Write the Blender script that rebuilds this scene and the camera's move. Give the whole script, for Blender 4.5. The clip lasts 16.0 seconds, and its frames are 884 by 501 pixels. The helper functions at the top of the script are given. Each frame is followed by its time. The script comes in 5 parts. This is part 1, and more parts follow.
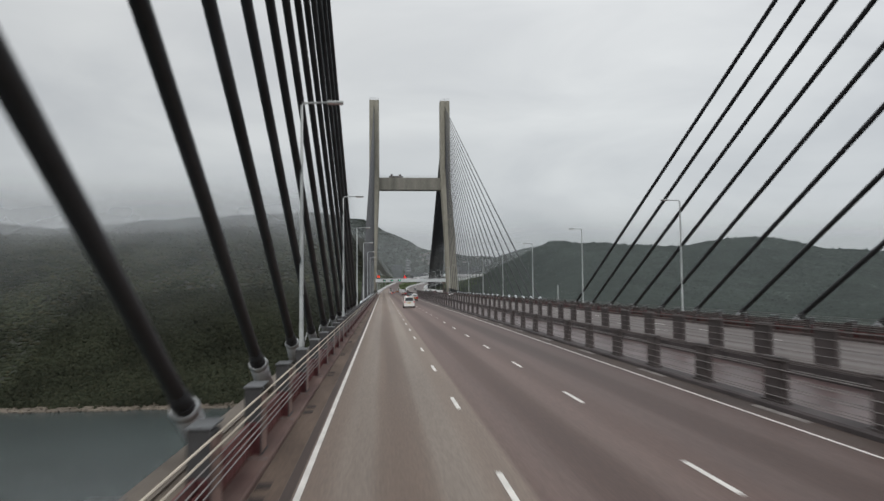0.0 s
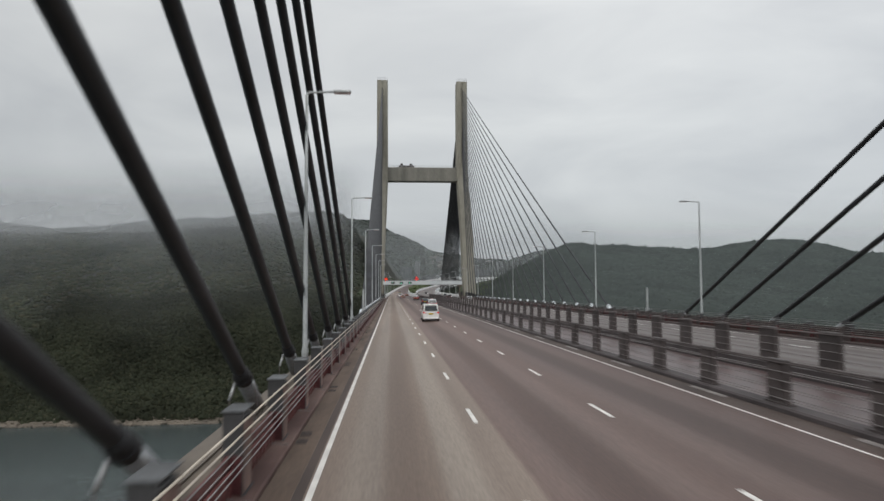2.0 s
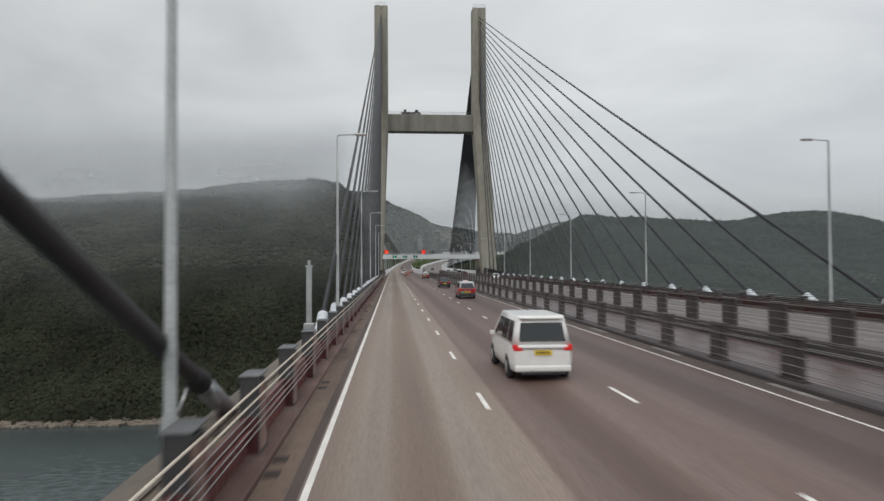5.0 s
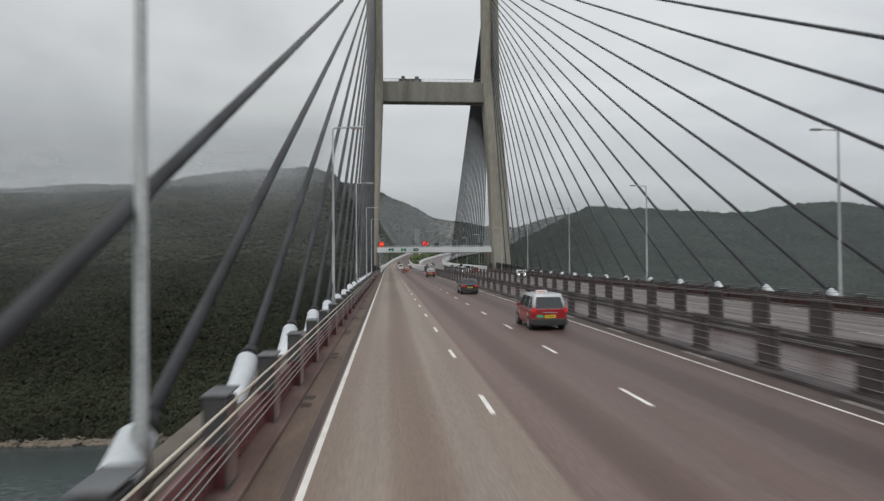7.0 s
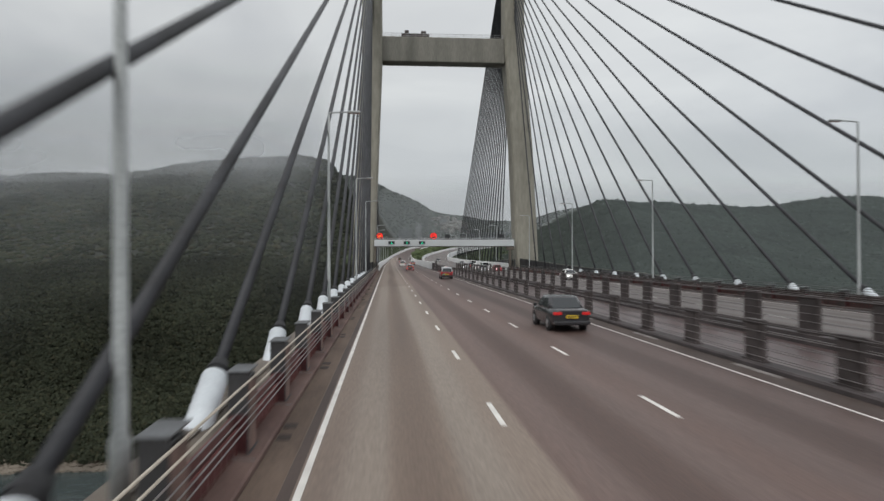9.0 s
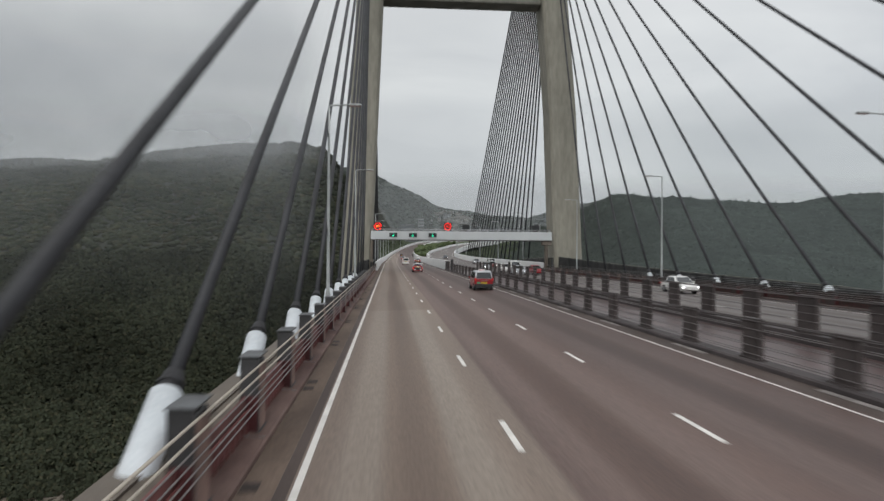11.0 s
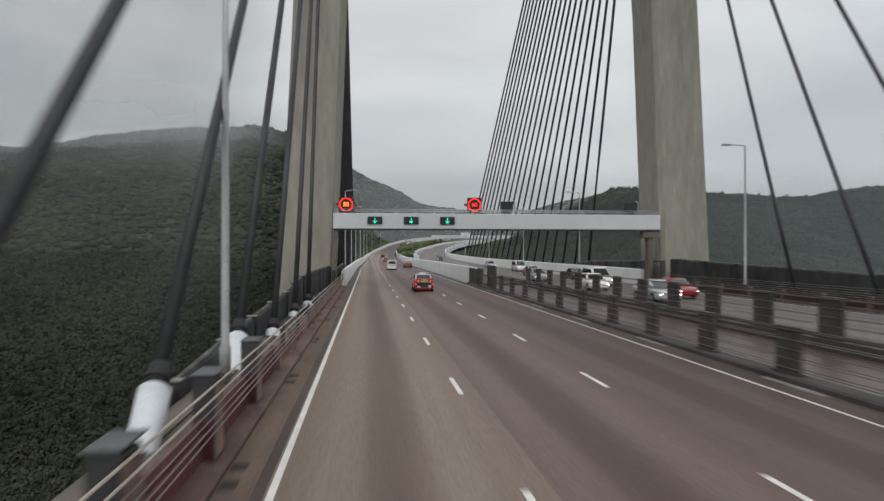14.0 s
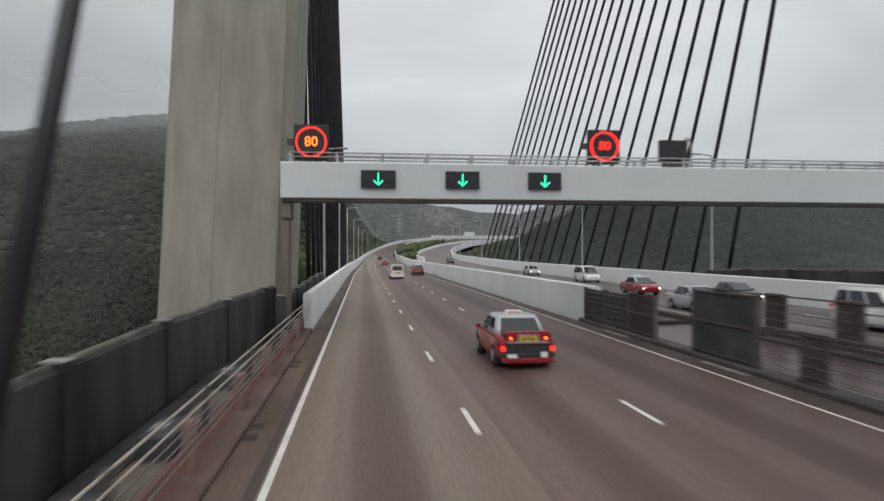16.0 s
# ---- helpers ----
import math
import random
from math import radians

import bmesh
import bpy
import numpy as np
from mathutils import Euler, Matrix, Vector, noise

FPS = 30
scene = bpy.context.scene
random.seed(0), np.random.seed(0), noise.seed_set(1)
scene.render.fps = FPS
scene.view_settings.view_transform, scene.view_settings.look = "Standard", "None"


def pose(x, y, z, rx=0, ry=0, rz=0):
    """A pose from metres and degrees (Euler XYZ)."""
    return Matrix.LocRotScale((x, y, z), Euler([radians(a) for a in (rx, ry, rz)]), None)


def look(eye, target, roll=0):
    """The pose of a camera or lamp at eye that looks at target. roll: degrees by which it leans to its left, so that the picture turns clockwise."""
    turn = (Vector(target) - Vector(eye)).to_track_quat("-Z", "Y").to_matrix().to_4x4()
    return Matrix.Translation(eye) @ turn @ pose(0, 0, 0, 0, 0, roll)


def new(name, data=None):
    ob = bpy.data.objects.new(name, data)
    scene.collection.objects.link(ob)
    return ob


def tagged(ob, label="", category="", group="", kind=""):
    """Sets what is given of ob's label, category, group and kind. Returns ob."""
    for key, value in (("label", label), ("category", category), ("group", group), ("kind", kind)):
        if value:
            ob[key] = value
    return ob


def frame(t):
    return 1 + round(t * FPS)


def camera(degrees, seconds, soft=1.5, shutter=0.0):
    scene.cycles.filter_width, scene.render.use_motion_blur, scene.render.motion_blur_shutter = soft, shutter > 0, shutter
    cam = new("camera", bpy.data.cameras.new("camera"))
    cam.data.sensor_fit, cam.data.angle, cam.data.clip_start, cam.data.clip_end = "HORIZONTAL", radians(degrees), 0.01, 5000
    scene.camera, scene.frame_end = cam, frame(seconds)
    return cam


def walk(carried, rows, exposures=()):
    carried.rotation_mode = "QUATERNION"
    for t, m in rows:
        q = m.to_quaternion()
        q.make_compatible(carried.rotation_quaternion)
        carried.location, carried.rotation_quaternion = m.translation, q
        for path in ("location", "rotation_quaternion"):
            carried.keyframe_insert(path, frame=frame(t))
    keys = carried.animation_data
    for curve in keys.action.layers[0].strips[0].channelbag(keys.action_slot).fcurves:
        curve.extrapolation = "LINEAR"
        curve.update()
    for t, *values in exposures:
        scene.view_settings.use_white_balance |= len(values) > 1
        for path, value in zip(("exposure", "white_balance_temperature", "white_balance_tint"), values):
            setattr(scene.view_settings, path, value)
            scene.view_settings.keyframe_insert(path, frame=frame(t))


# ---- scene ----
cam = camera(66.32, 16.0, shutter=0.5)
PATH = [
    (0, pose(1.488, 0.091, 3.615, 93.04, 0.51, -4.98)),
    (0.5, pose(1.471, 9.352, 3.606, 93.33, 0.39, -5.09)),
    (1, pose(1.454, 18.561, 3.597, 92.98, 0.08, -4.82)),
    (1.5, pose(1.439, 27.723, 3.589, 92.88, 0.39, -4.52)),
    (2, pose(1.424, 36.849, 3.582, 93.34, 0.24, -4.28)),
    (2.5, pose(1.411, 45.944, 3.574, 92.13, 0.15, -4.42)),
    (3, pose(1.399, 55.015, 3.567, 92.31, 0.02, -4.45)),
    (3.5, pose(1.388, 64.070, 3.561, 91.66, 0.02, -4.54)),
    (4, pose(1.378, 73.112, 3.555, 92.33, 0.29, -4.49)),
    (4.5, pose(1.369, 82.151, 3.550, 91.70, 0.24, -4.15)),
    (7, pose(1.339, 127.433, 3.528, 90.83, 0.36, -4.51)),
    (7.5, pose(1.337, 136.538, 3.526, 91.00, -0.12, -4.75)),
    (8, pose(1.335, 145.668, 3.523, 90.46, 0.34, -4.36)),
    (10.5, pose(1.343, 191.780, 3.517, 90.48, -0.30, -4.71)),
    (11, pose(1.348, 201.106, 3.517, 90.17, -0.35, -4.47)),
    (11.5, pose(1.354, 210.471, 3.517, 89.73, -0.81, -4.56)),
    (12, pose(1.361, 219.873, 3.518, 90.90, -0.79, -5.39)),
    (12.5, pose(1.369, 229.313, 3.520, 90.64, -0.34, -5.48)),
    (13, pose(1.378, 238.791, 3.522, 91.04, -0.55, -6.06)),
    (13.5, pose(1.388, 248.304, 3.524, 90.26, -0.56, -5.87)),
    (14, pose(1.399, 257.854, 3.526, 90.15, -0.01, -6.25)),
    (14.5, pose(1.412, 267.439, 3.530, 90.46, -0.31, -6.91)),
    (15, pose(1.425, 277.056, 3.533, 90.42, -0.39, -6.49)),
    (15.5, pose(1.439, 286.703, 3.537, 90.22, -0.26, -6.80)),
    (16, pose(1.455, 296.379, 3.541, 90.25, -0.01, -6.63)),
]
walk(cam, PATH, exposures=[(0, 0.0), (13, 0.0), (16, 0.02)])

# ---------------------------------------------------------------- world and sun
world = bpy.data.worlds.new("overcast_sky")
scene.world = world
world.use_nodes = True
wn, wl = world.node_tree.nodes, world.node_tree.links
wn.clear()
w_out = wn.new("ShaderNodeOutputWorld")
w_bg = wn.new("ShaderNodeBackground")
w_sky = wn.new("ShaderNodeTexSky")
w_sky.sky_type, w_sky.sun_disc = "NISHITA", False
w_sky.sun_elevation, w_sky.sun_rotation = radians(47), radians(204)
w_sky.dust_density = 4.0
w_coord = wn.new("ShaderNodeTexCoord")
w_sep = wn.new("ShaderNodeSeparateXYZ")
w_map = wn.new("ShaderNodeMapping")
w_map.inputs["Scale"].default_value = (1.0, 1.0, 3.2)
w_noise = wn.new("ShaderNodeTexNoise")
w_noise.inputs["Scale"].default_value = 2.3
w_noise.inputs["Detail"].default_value = 5.0
w_noise.inputs["Roughness"].default_value = 0.5
w_noise.inputs["Distortion"].default_value = 0.6
w_elev = wn.new("ShaderNodeValToRGB")      # cloud deck brightens towards the zenith
e = w_elev.color_ramp.elements
e[0].position, e[0].color = 0.0, (0.56, 0.585, 0.605, 1)
e[1].position, e[1].color = 1.0, (1.15, 1.17, 1.20, 1)
for pos, col in ((0.12, (0.66, 0.69, 0.705, 1)), (0.36, (0.78, 0.80, 0.81, 1))):
    k = e.new(pos)
    k.color = col
w_cloud = wn.new("ShaderNodeValToRGB")
e = w_cloud.color_ramp.elements
e[0].position, e[0].color = 0.30, (0.82, 0.83, 0.85, 1)
e[1].position, e[1].color = 0.70, (1.10, 1.10, 1.09, 1)
w_mul = wn.new("ShaderNodeMixRGB")
w_mul.blend_type = "MULTIPLY"
w_mul.inputs[0].default_value = 1.0
w_side = wn.new("ShaderNodeMapRange")      # thicker cloud to the west, over the island
w_side.inputs["From Min"].default_value, w_side.inputs["From Max"].default_value = -0.75, 0.55
w_side.inputs["To Min"].default_value, w_side.inputs["To Max"].default_value = 0.76, 1.04
w_mul2 = wn.new("ShaderNodeMixRGB")
w_mul2.blend_type = "MULTIPLY"
w_mul2.inputs[0].default_value = 1.0
w_dim = wn.new("ShaderNodeMixRGB")
w_dim.blend_type = "MULTIPLY"
w_dim.inputs[0].default_value = 1.0
w_dim.inputs[2].default_value = (0.07, 0.07, 0.07, 1)
w_mix = wn.new("ShaderNodeMixRGB")
w_mix.inputs[0].default_value = 0.93
wl.new(w_coord.outputs["Generated"], w_sep.inputs[0])
wl.new(w_coord.outputs["Generated"], w_map.inputs[0])
wl.new(w_map.outputs[0], w_noise.inputs["Vector"])
wl.new(w_sep.outputs["Z"], w_elev.inputs[0])
wl.new(w_sep.outputs["X"], w_side.inputs["Value"])
wl.new(w_noise.outputs[0], w_cloud.inputs[0])
wl.new(w_elev.outputs[0], w_mul.inputs[1])
wl.new(w_cloud.outputs[0], w_mul.inputs[2])
wl.new(w_mul.outputs[0], w_mul2.inputs[1])
wl.new(w_side.outputs[0], w_mul2.inputs[2])
wl.new(w_sky.outputs[0], w_dim.inputs[1])
wl.new(w_dim.outputs[0], w_mix.inputs[1])
wl.new(w_mul2.outputs[0], w_mix.inputs[2])
wl.new(w_mix.outputs[0], w_bg.inputs[0])
w_bg.inputs[1].default_value = 1.0
wl.new(w_bg.outputs[0], w_out.inputs[0])

sun_data = bpy.data.lights.new("sun", "SUN")
sun_data.energy, sun_data.angle, sun_data.color = 1.1, radians(40), (1.0, 0.97, 0.93)
sun = new("sun", sun_data)
sun.matrix_world = look((-35, -80, 95), (0, 0, 0))

# ---------------------------------------------------------------- materials
def material(name, colour, rough=0.6, metal=0.0, var=0.25, scale=3.0, fine=40.0, bump=0.15, second=None, stretch=(1, 1, 1), spec=0.5, per_piece=0.0, dist=0.02, grain=0.35):
    """Base colour broken up at two scales, with fine relief, in object metres."""
    m = bpy.data.materials.new(name)
    m.use_nodes = True
    n, l = m.node_tree.nodes, m.node_tree.links
    b = n["Principled BSDF"]
    b.inputs["Roughness"].default_value, b.inputs["Metallic"].default_value = rough, metal
    b.inputs["Specular IOR Level"].default_value = spec
    co = n.new("ShaderNodeTexCoord")
    mp = n.new("ShaderNodeMapping")
    mp.inputs["Scale"].default_value = stretch
    l.new(co.outputs["Object"], mp.inputs[0])
    big = n.new("ShaderNodeTexNoise")
    big.inputs["Scale"].default_value, big.inputs["Detail"].default_value = scale, 6
    small = n.new("ShaderNodeTexNoise")
    small.inputs["Scale"].default_value, small.inputs["Detail"].default_value = fine, 3
    l.new(mp.outputs[0], big.inputs["Vector"])
    l.new(mp.outputs[0], small.inputs["Vector"])
    ramp = n.new("ShaderNodeValToRGB")
    lo = tuple(c * (1 - var) for c in colour)
    hi = second or tuple(min(1, c * (1 + var)) for c in colour)
    ramp.color_ramp.elements[0].position, ramp.color_ramp.elements[0].color = 0.32, (*lo, 1)
    ramp.color_ramp.elements[1].position, ramp.color_ramp.elements[1].color = 0.68, (*hi, 1)
    l.new(big.outputs[0], ramp.inputs[0])
    mix = n.new("ShaderNodeMixRGB")
    mix.blend_type = "OVERLAY"
    mix.inputs[0].default_value = grain
    l.new(ramp.outputs[0], mix.inputs[1])
    l.new(small.outputs[0], mix.inputs[2])
    last = mix
    if per_piece:
        info = n.new("ShaderNodeObjectInfo")
        rng = n.new("ShaderNodeMapRange")
        rng.inputs["To Min"].default_value, rng.inputs["To Max"].default_value = 1 - per_piece, 1 + per_piece
        l.new(info.outputs["Random"], rng.inputs["Value"])
        mul = n.new("ShaderNodeMixRGB")
        mul.blend_type = "MULTIPLY"
        mul.inputs[0].default_value = 1
        l.new(mix.outputs[0], mul.inputs[1])
        l.new(rng.outputs[0], mul.inputs[2])
        last = mul
    l.new(last.outputs[0], b.inputs["Base Color"])
    if bump:
        bp = n.new("ShaderNodeBump")
        bp.inputs["Strength"].default_value, bp.inputs["Distance"].default_value = bump, dist
        l.new(small.outputs[0], bp.inputs["Height"])
        l.new(bp.outputs[0], b.inputs["Normal"])
    return m


def paint(name, colour, rough=0.25, metal=0.0, coat=0.6):
    """Clean car or sign paint with a clear coat and faint dust."""
    m = material(name, colour, rough, metal, var=0.06, scale=1.5, fine=25, bump=0)
    m.node_tree.nodes["Principled BSDF"].inputs["Coat Weight"].default_value = coat
    return m


def lit(name, colour, strength):
    m = bpy.data.materials.new(name)
    m.use_nodes = True
    b = m.node_tree.nodes["Principled BSDF"]
    b.inputs["Base Color"].default_value = (*colour, 1)
    b.inputs["Emission Color"].default_value = (*colour, 1)
    b.inputs["Emission Strength"].default_value = strength
    return m


def asphalt_material(name, lanes, colour):
    """Worn brownish asphalt: wheel tracks run along each lane, with paving joints, patches and speckle."""
    m = material(name, colour, rough=0.6, var=0.14, scale=0.09, fine=22, bump=0.25, stretch=(1, 0.12, 1), dist=0.01)
    n, l = m.node_tree.nodes, m.node_tree.links
    b = n["Principled BSDF"]
    src = b.inputs["Base Color"].links[0].from_socket
    co = next(k for k in n if k.type == "TEX_COORD")
    sep = n.new("ShaderNodeSeparateXYZ")
    l.new(co.outputs["Object"], sep.inputs[0])
    wob = n.new("ShaderNodeTexNoise")
    wob.inputs["Scale"].default_value, wob.inputs["Detail"].default_value = 0.03, 2
    l.new(co.outputs["Object"], wob.inputs["Vector"])
    add = n.new("ShaderNodeMath")
    add.operation = "MULTIPLY_ADD"
    add.inputs[1].default_value = 0.35
    l.new(wob.outputs[0], add.inputs[0])
    l.new(sep.outputs["X"], add.inputs[2])
    sn = n.new("ShaderNodeMath")            # a dark oil band down the middle of every 3.65 m lane, pale wheel tracks beside it
    sn.operation = "MULTIPLY_ADD"
    sn.inputs[1].default_value, sn.inputs[2].default_value = 2 * math.pi / 3.65, -2 * math.pi * 2.05 / 3.65
    l.new(add.outputs[0], sn.inputs[0])
    co2 = n.new("ShaderNodeMath")
    co2.operation = "COSINE"
    l.new(sn.outputs[0], co2.inputs[0])
    rng = n.new("ShaderNodeValToRGB")
    el = rng.color_ramp.elements
    rng.color_ramp.interpolation = "EASE"
    el[0].position, el[0].color = 0.0, (0.95, 0.92, 0.90, 1)
    el[1].position, el[1].color = 1.0, (0.68, 0.61, 0.57, 1)
    for pos, col in ((0.30, (1.10, 1.14, 1.15, 1)), (0.66, (1.06, 1.10, 1.11, 1)), (0.90, (0.76, 0.70, 0.66, 1))):
        el.new(pos).color = col
    half = n.new("ShaderNodeMath")
    half.operation = "MULTIPLY_ADD"
    half.inputs[1].default_value, half.inputs[2].default_value = 0.5, 0.5
    l.new(co2.outputs[0], half.inputs[0])
    l.new(half.outputs[0], rng.inputs[0])
    mul = n.new("ShaderNodeMixRGB")
    mul.blend_type = "MULTIPLY"
    mul.inputs[0].default_value = 1
    l.new(src, mul.inputs[1])
    l.new(rng.outputs[0], mul.inputs[2])
    blot = n.new("ShaderNodeTexNoise")      # darker oil streaks and repairs
    blot.inputs["Scale"].default_value, blot.inputs["Detail"].default_value = 0.5, 5
    mp = n.new("ShaderNodeMapping")
    mp.inputs["Scale"].default_value = (1.6, 0.05, 1)
    l.new(co.outputs["Object"], mp.inputs[0])
    l.new(mp.outputs[0], blot.inputs["Vector"])
    rb = n.new("ShaderNodeValToRGB")
    rb.color_ramp.elements[0].position, rb.color_ramp.elements[0].color = 0.34, (0.82, 0.80, 0.80, 1)
    rb.color_ramp.elements[1].position, rb.color_ramp.elements[1].color = 0.58, (1.04, 1.03, 1.02, 1)
    l.new(blot.outputs[0], rb.inputs[0])
    mul2 = n.new("ShaderNodeMixRGB")
    mul2.blend_type = "MULTIPLY"
    mul2.inputs[0].default_value = 1
    l.new(mul.outputs[0], mul2.inputs[1])
    l.new(rb.outputs[0], mul2.inputs[2])
    last = mul2
    if lanes:                                # the inner lane is pale, the outer two grow darker towards the median
        pale = n.new("ShaderNodeValToRGB")
        el = pale.color_ramp.elements
        el[0].position, el[0].color = 0.0, (1.34, 1.48, 1.40, 1)
        el[1].position, el[1].color = 1.0, (0.52, 0.455, 0.46, 1)
        for pos, col in ((0.330, (1.60, 1.82, 1.74, 1)), (0.341, (0.89, 0.815, 0.80, 1)), (0.60, (0.86, 0.785, 0.77, 1)), (0.74, (0.64, 0.575, 0.575, 1))):
            el.new(pos).color = col
        span = n.new("ShaderNodeMapRange")
        span.inputs["From Min"].default_value, span.inputs["From Max"].default_value = 0.0, 12.0
        l.new(sep.outputs["X"], span.inputs["Value"])
        l.new(span.outputs[0], pale.inputs[0])
        mul3 = n.new("ShaderNodeMixRGB")
        mul3.blend_type = "MULTIPLY"
        mul3.inputs[0].default_value = 1
        l.new(mul2.outputs[0], mul3.inputs[1])
        l.new(pale.outputs[0], mul3.inputs[2])
        last = mul3
    l.new(last.outputs[0], b.inputs["Base Color"])
    return m


ASPHALT = asphalt_material("worn_asphalt", True, (0.154, 0.110, 0.095))
ASPHALT_2 = asphalt_material("worn_asphalt_opposite", False, (0.112, 0.095, 0.089))
RED_KERB = material("faded_red_kerb_paint", (0.130, 0.066, 0.056), 0.8, var=0.4, scale=0.7, fine=12, bump=0.2, second=(0.168, 0.108, 0.090), stretch=(1, 0.5, 1))
ROCK = material("grey_hill_rock", (0.12, 0.118, 0.108), 0.9, var=0.35, scale=0.08, fine=1.2, bump=0.4, dist=0.3)
TAN_GUTTER = material("tan_gutter_concrete", (0.120, 0.080, 0.058), 0.8, var=0.32, scale=0.8, second=(0.160, 0.114, 0.086), fine=14, bump=0.2, stretch=(1, 0.25, 1))
GUTTER = material("gutter_surfacing", (0.066, 0.047, 0.040), 0.75, var=0.3, scale=0.6, fine=18, stretch=(1, 0.3, 1))
DARK_GRATE = material("rusty_drain_grate", (0.030, 0.021, 0.018), 0.8, var=0.4, scale=3, fine=30, bump=0.2)
MOSSY = material("mossy_coping", (0.085, 0.088, 0.070), 0.9, var=0.45, scale=1.0, second=(0.15, 0.148, 0.125), fine=9, bump=0.3)
SURFACE_JOINT = 241.6    # the pale inner-lane surfacing ends here
NEWER = asphalt_material("newer_lane_asphalt", False, (0.192, 0.146, 0.117))
LINE = material("road_paint", (0.72, 0.70, 0.66), 0.55, var=0.14, scale=1.2, fine=30, bump=0.1)
KERB = material("kerb_concrete", (0.115, 0.086, 0.072), 0.85, var=0.4, scale=1.3, second=(0.20, 0.165, 0.14), fine=16, bump=0.3)
WALK = material("tan_walkway_concrete", (0.115, 0.095, 0.074), 0.8, var=0.4, scale=0.8, fine=15, bump=0.2)
CONCRETE = material("tower_concrete", (0.285, 0.272, 0.228), 0.85, var=0.12, scale=0.10, fine=1.6, bump=0.12, stretch=(1, 1, 0.25))
CROSSCON = material("stained_beam_concrete", (0.225, 0.218, 0.19), 0.88, var=0.30, scale=0.22, fine=5, bump=0.25, stretch=(1, 1, 0.15))
PARAPET = material("parapet_concrete", (0.135, 0.115, 0.095), 0.85, var=0.25, scale=0.5, fine=10, bump=0.25, stretch=(1, 1, 0.3))
DARKWALL = material("dark_grey_wall", (0.024, 0.025, 0.028), 0.8, var=0.6, scale=0.8, second=(0.062, 0.063, 0.062), fine=10, bump=0.25, stretch=(1, 1, 0.3))
WHITEWALL = material("white_painted_concrete", (0.80, 0.81, 0.81), 0.7, var=0.05, scale=0.25, fine=6, bump=0.06, stretch=(1, 1, 0.5), grain=0.12)
CABLE = material("black_cable_sheath", (0.016, 0.017, 0.020), 0.55, var=0.45, scale=0.35, fine=7, bump=0.1, second=(0.035, 0.037, 0.043))
TUBE = material("white_guide_pipe", (0.62, 0.66, 0.69), 0.4, var=0.10, scale=1.5, fine=14, bump=0.08)
GALV = material("galvanised_steel", (0.42, 0.43, 0.44), 0.45, metal=0.6, var=0.18, scale=1.5, fine=18, bump=0.08)
COLLAR = material("black_rubber_collar", (0.018, 0.018, 0.02), 0.7, var=0.3, scale=4, bump=0.2)
BLOCK = material("dark_anchor_box", (0.050, 0.053, 0.058), 0.7, var=0.4, scale=0.9, fine=12, bump=0.2, per_piece=0.18)
RAIL = material("beige_rail_paint", (0.54, 0.48, 0.40), 0.5, var=0.15, scale=0.9, fine=14, bump=0.1)
DULL_RAIL = material("dull_grey_rail", (0.13, 0.135, 0.13), 0.5, metal=0.3, var=0.25, scale=0.9, fine=14, bump=0.1)
POST_PITCH = 4.24
PICKET = material("red_picket_paint", (0.165, 0.052, 0.049), 0.7, var=0.35, scale=1.5, fine=14, bump=0.1, per_piece=0.15)
POST_SIDE = material("pale_pink_post_side", (0.20, 0.130, 0.110), 0.75, var=0.35, scale=1.5, fine=14, bump=0.15, per_piece=0.2)
POST = material("brown_post_paint", (0.052, 0.052, 0.054), 0.65, var=0.35, scale=1.3, fine=12, bump=0.15, per_piece=0.2)
FENCE = material("dark_fence_steel", (0.085, 0.071, 0.069), 0.6, metal=0.2, var=0.3, scale=1.1, fine=14, bump=0.12, per_piece=0.15)
INFILL = material("rust_brown_infill", (0.048, 0.034, 0.031), 0.7, var=0.4, scale=0.9, fine=14, bump=0.15, per_piece=0.2)
EARLY = material("weathered_pipe_steel", (0.26, 0.27, 0.28), 0.5, metal=0.4, var=0.25, scale=2, fine=16, bump=0.1)
WIRE = material("steel_wire", (0.26, 0.24, 0.235), 0.45, metal=0.5, var=0.2, scale=2, fine=20, bump=0)
MEDIANKERB = material("dark_median_kerb", (0.066, 0.055, 0.055), 0.75, var=0.35, scale=0.6, fine=12, bump=0.2)
COPING = material("pale_coping_concrete", (0.21, 0.205, 0.19), 0.85, var=0.4, scale=1.2, fine=12, bump=0.25)
KERB_PALE = material("pale_drain_concrete", (0.22, 0.20, 0.19), 0.8, var=0.35, scale=1.5, fine=14, bump=0.2)
MEDIAN = material("median_slab", (0.088, 0.058, 0.056), 0.4, var=0.25, scale=0.4, fine=10, bump=0.15)
POLE = material("grey_lamp_pole", (0.40, 0.42, 0.42), 0.45, metal=0.35, var=0.15, scale=0.8, fine=12, bump=0.06)
GANTRY = material("pale_grey_gantry_paint", (0.60, 0.63, 0.64), 0.45, var=0.05, scale=0.25, fine=5, bump=0.03, grain=0.10)
SIGN = material("black_sign_face", (0.022, 0.024, 0.026), 0.55, var=0.25, scale=3, fine=30, bump=0.06)
LED_RED = lit("red_lamp_ring", (1.0, 0.014, 0.009), 3.2)
LED_AMBER = lit("amber_digits", (1.0, 0.13, 0.015), 3.4)
LED_DIM = lit("dim_red_lamps", (0.9, 0.03, 0.018), 1.3)
LED_GREEN = lit("green_arrow", (0.02, 0.85, 0.42), 1.6)
TAIL = lit("red_tail_lamp", (0.42, 0.010, 0.010), 0.45)
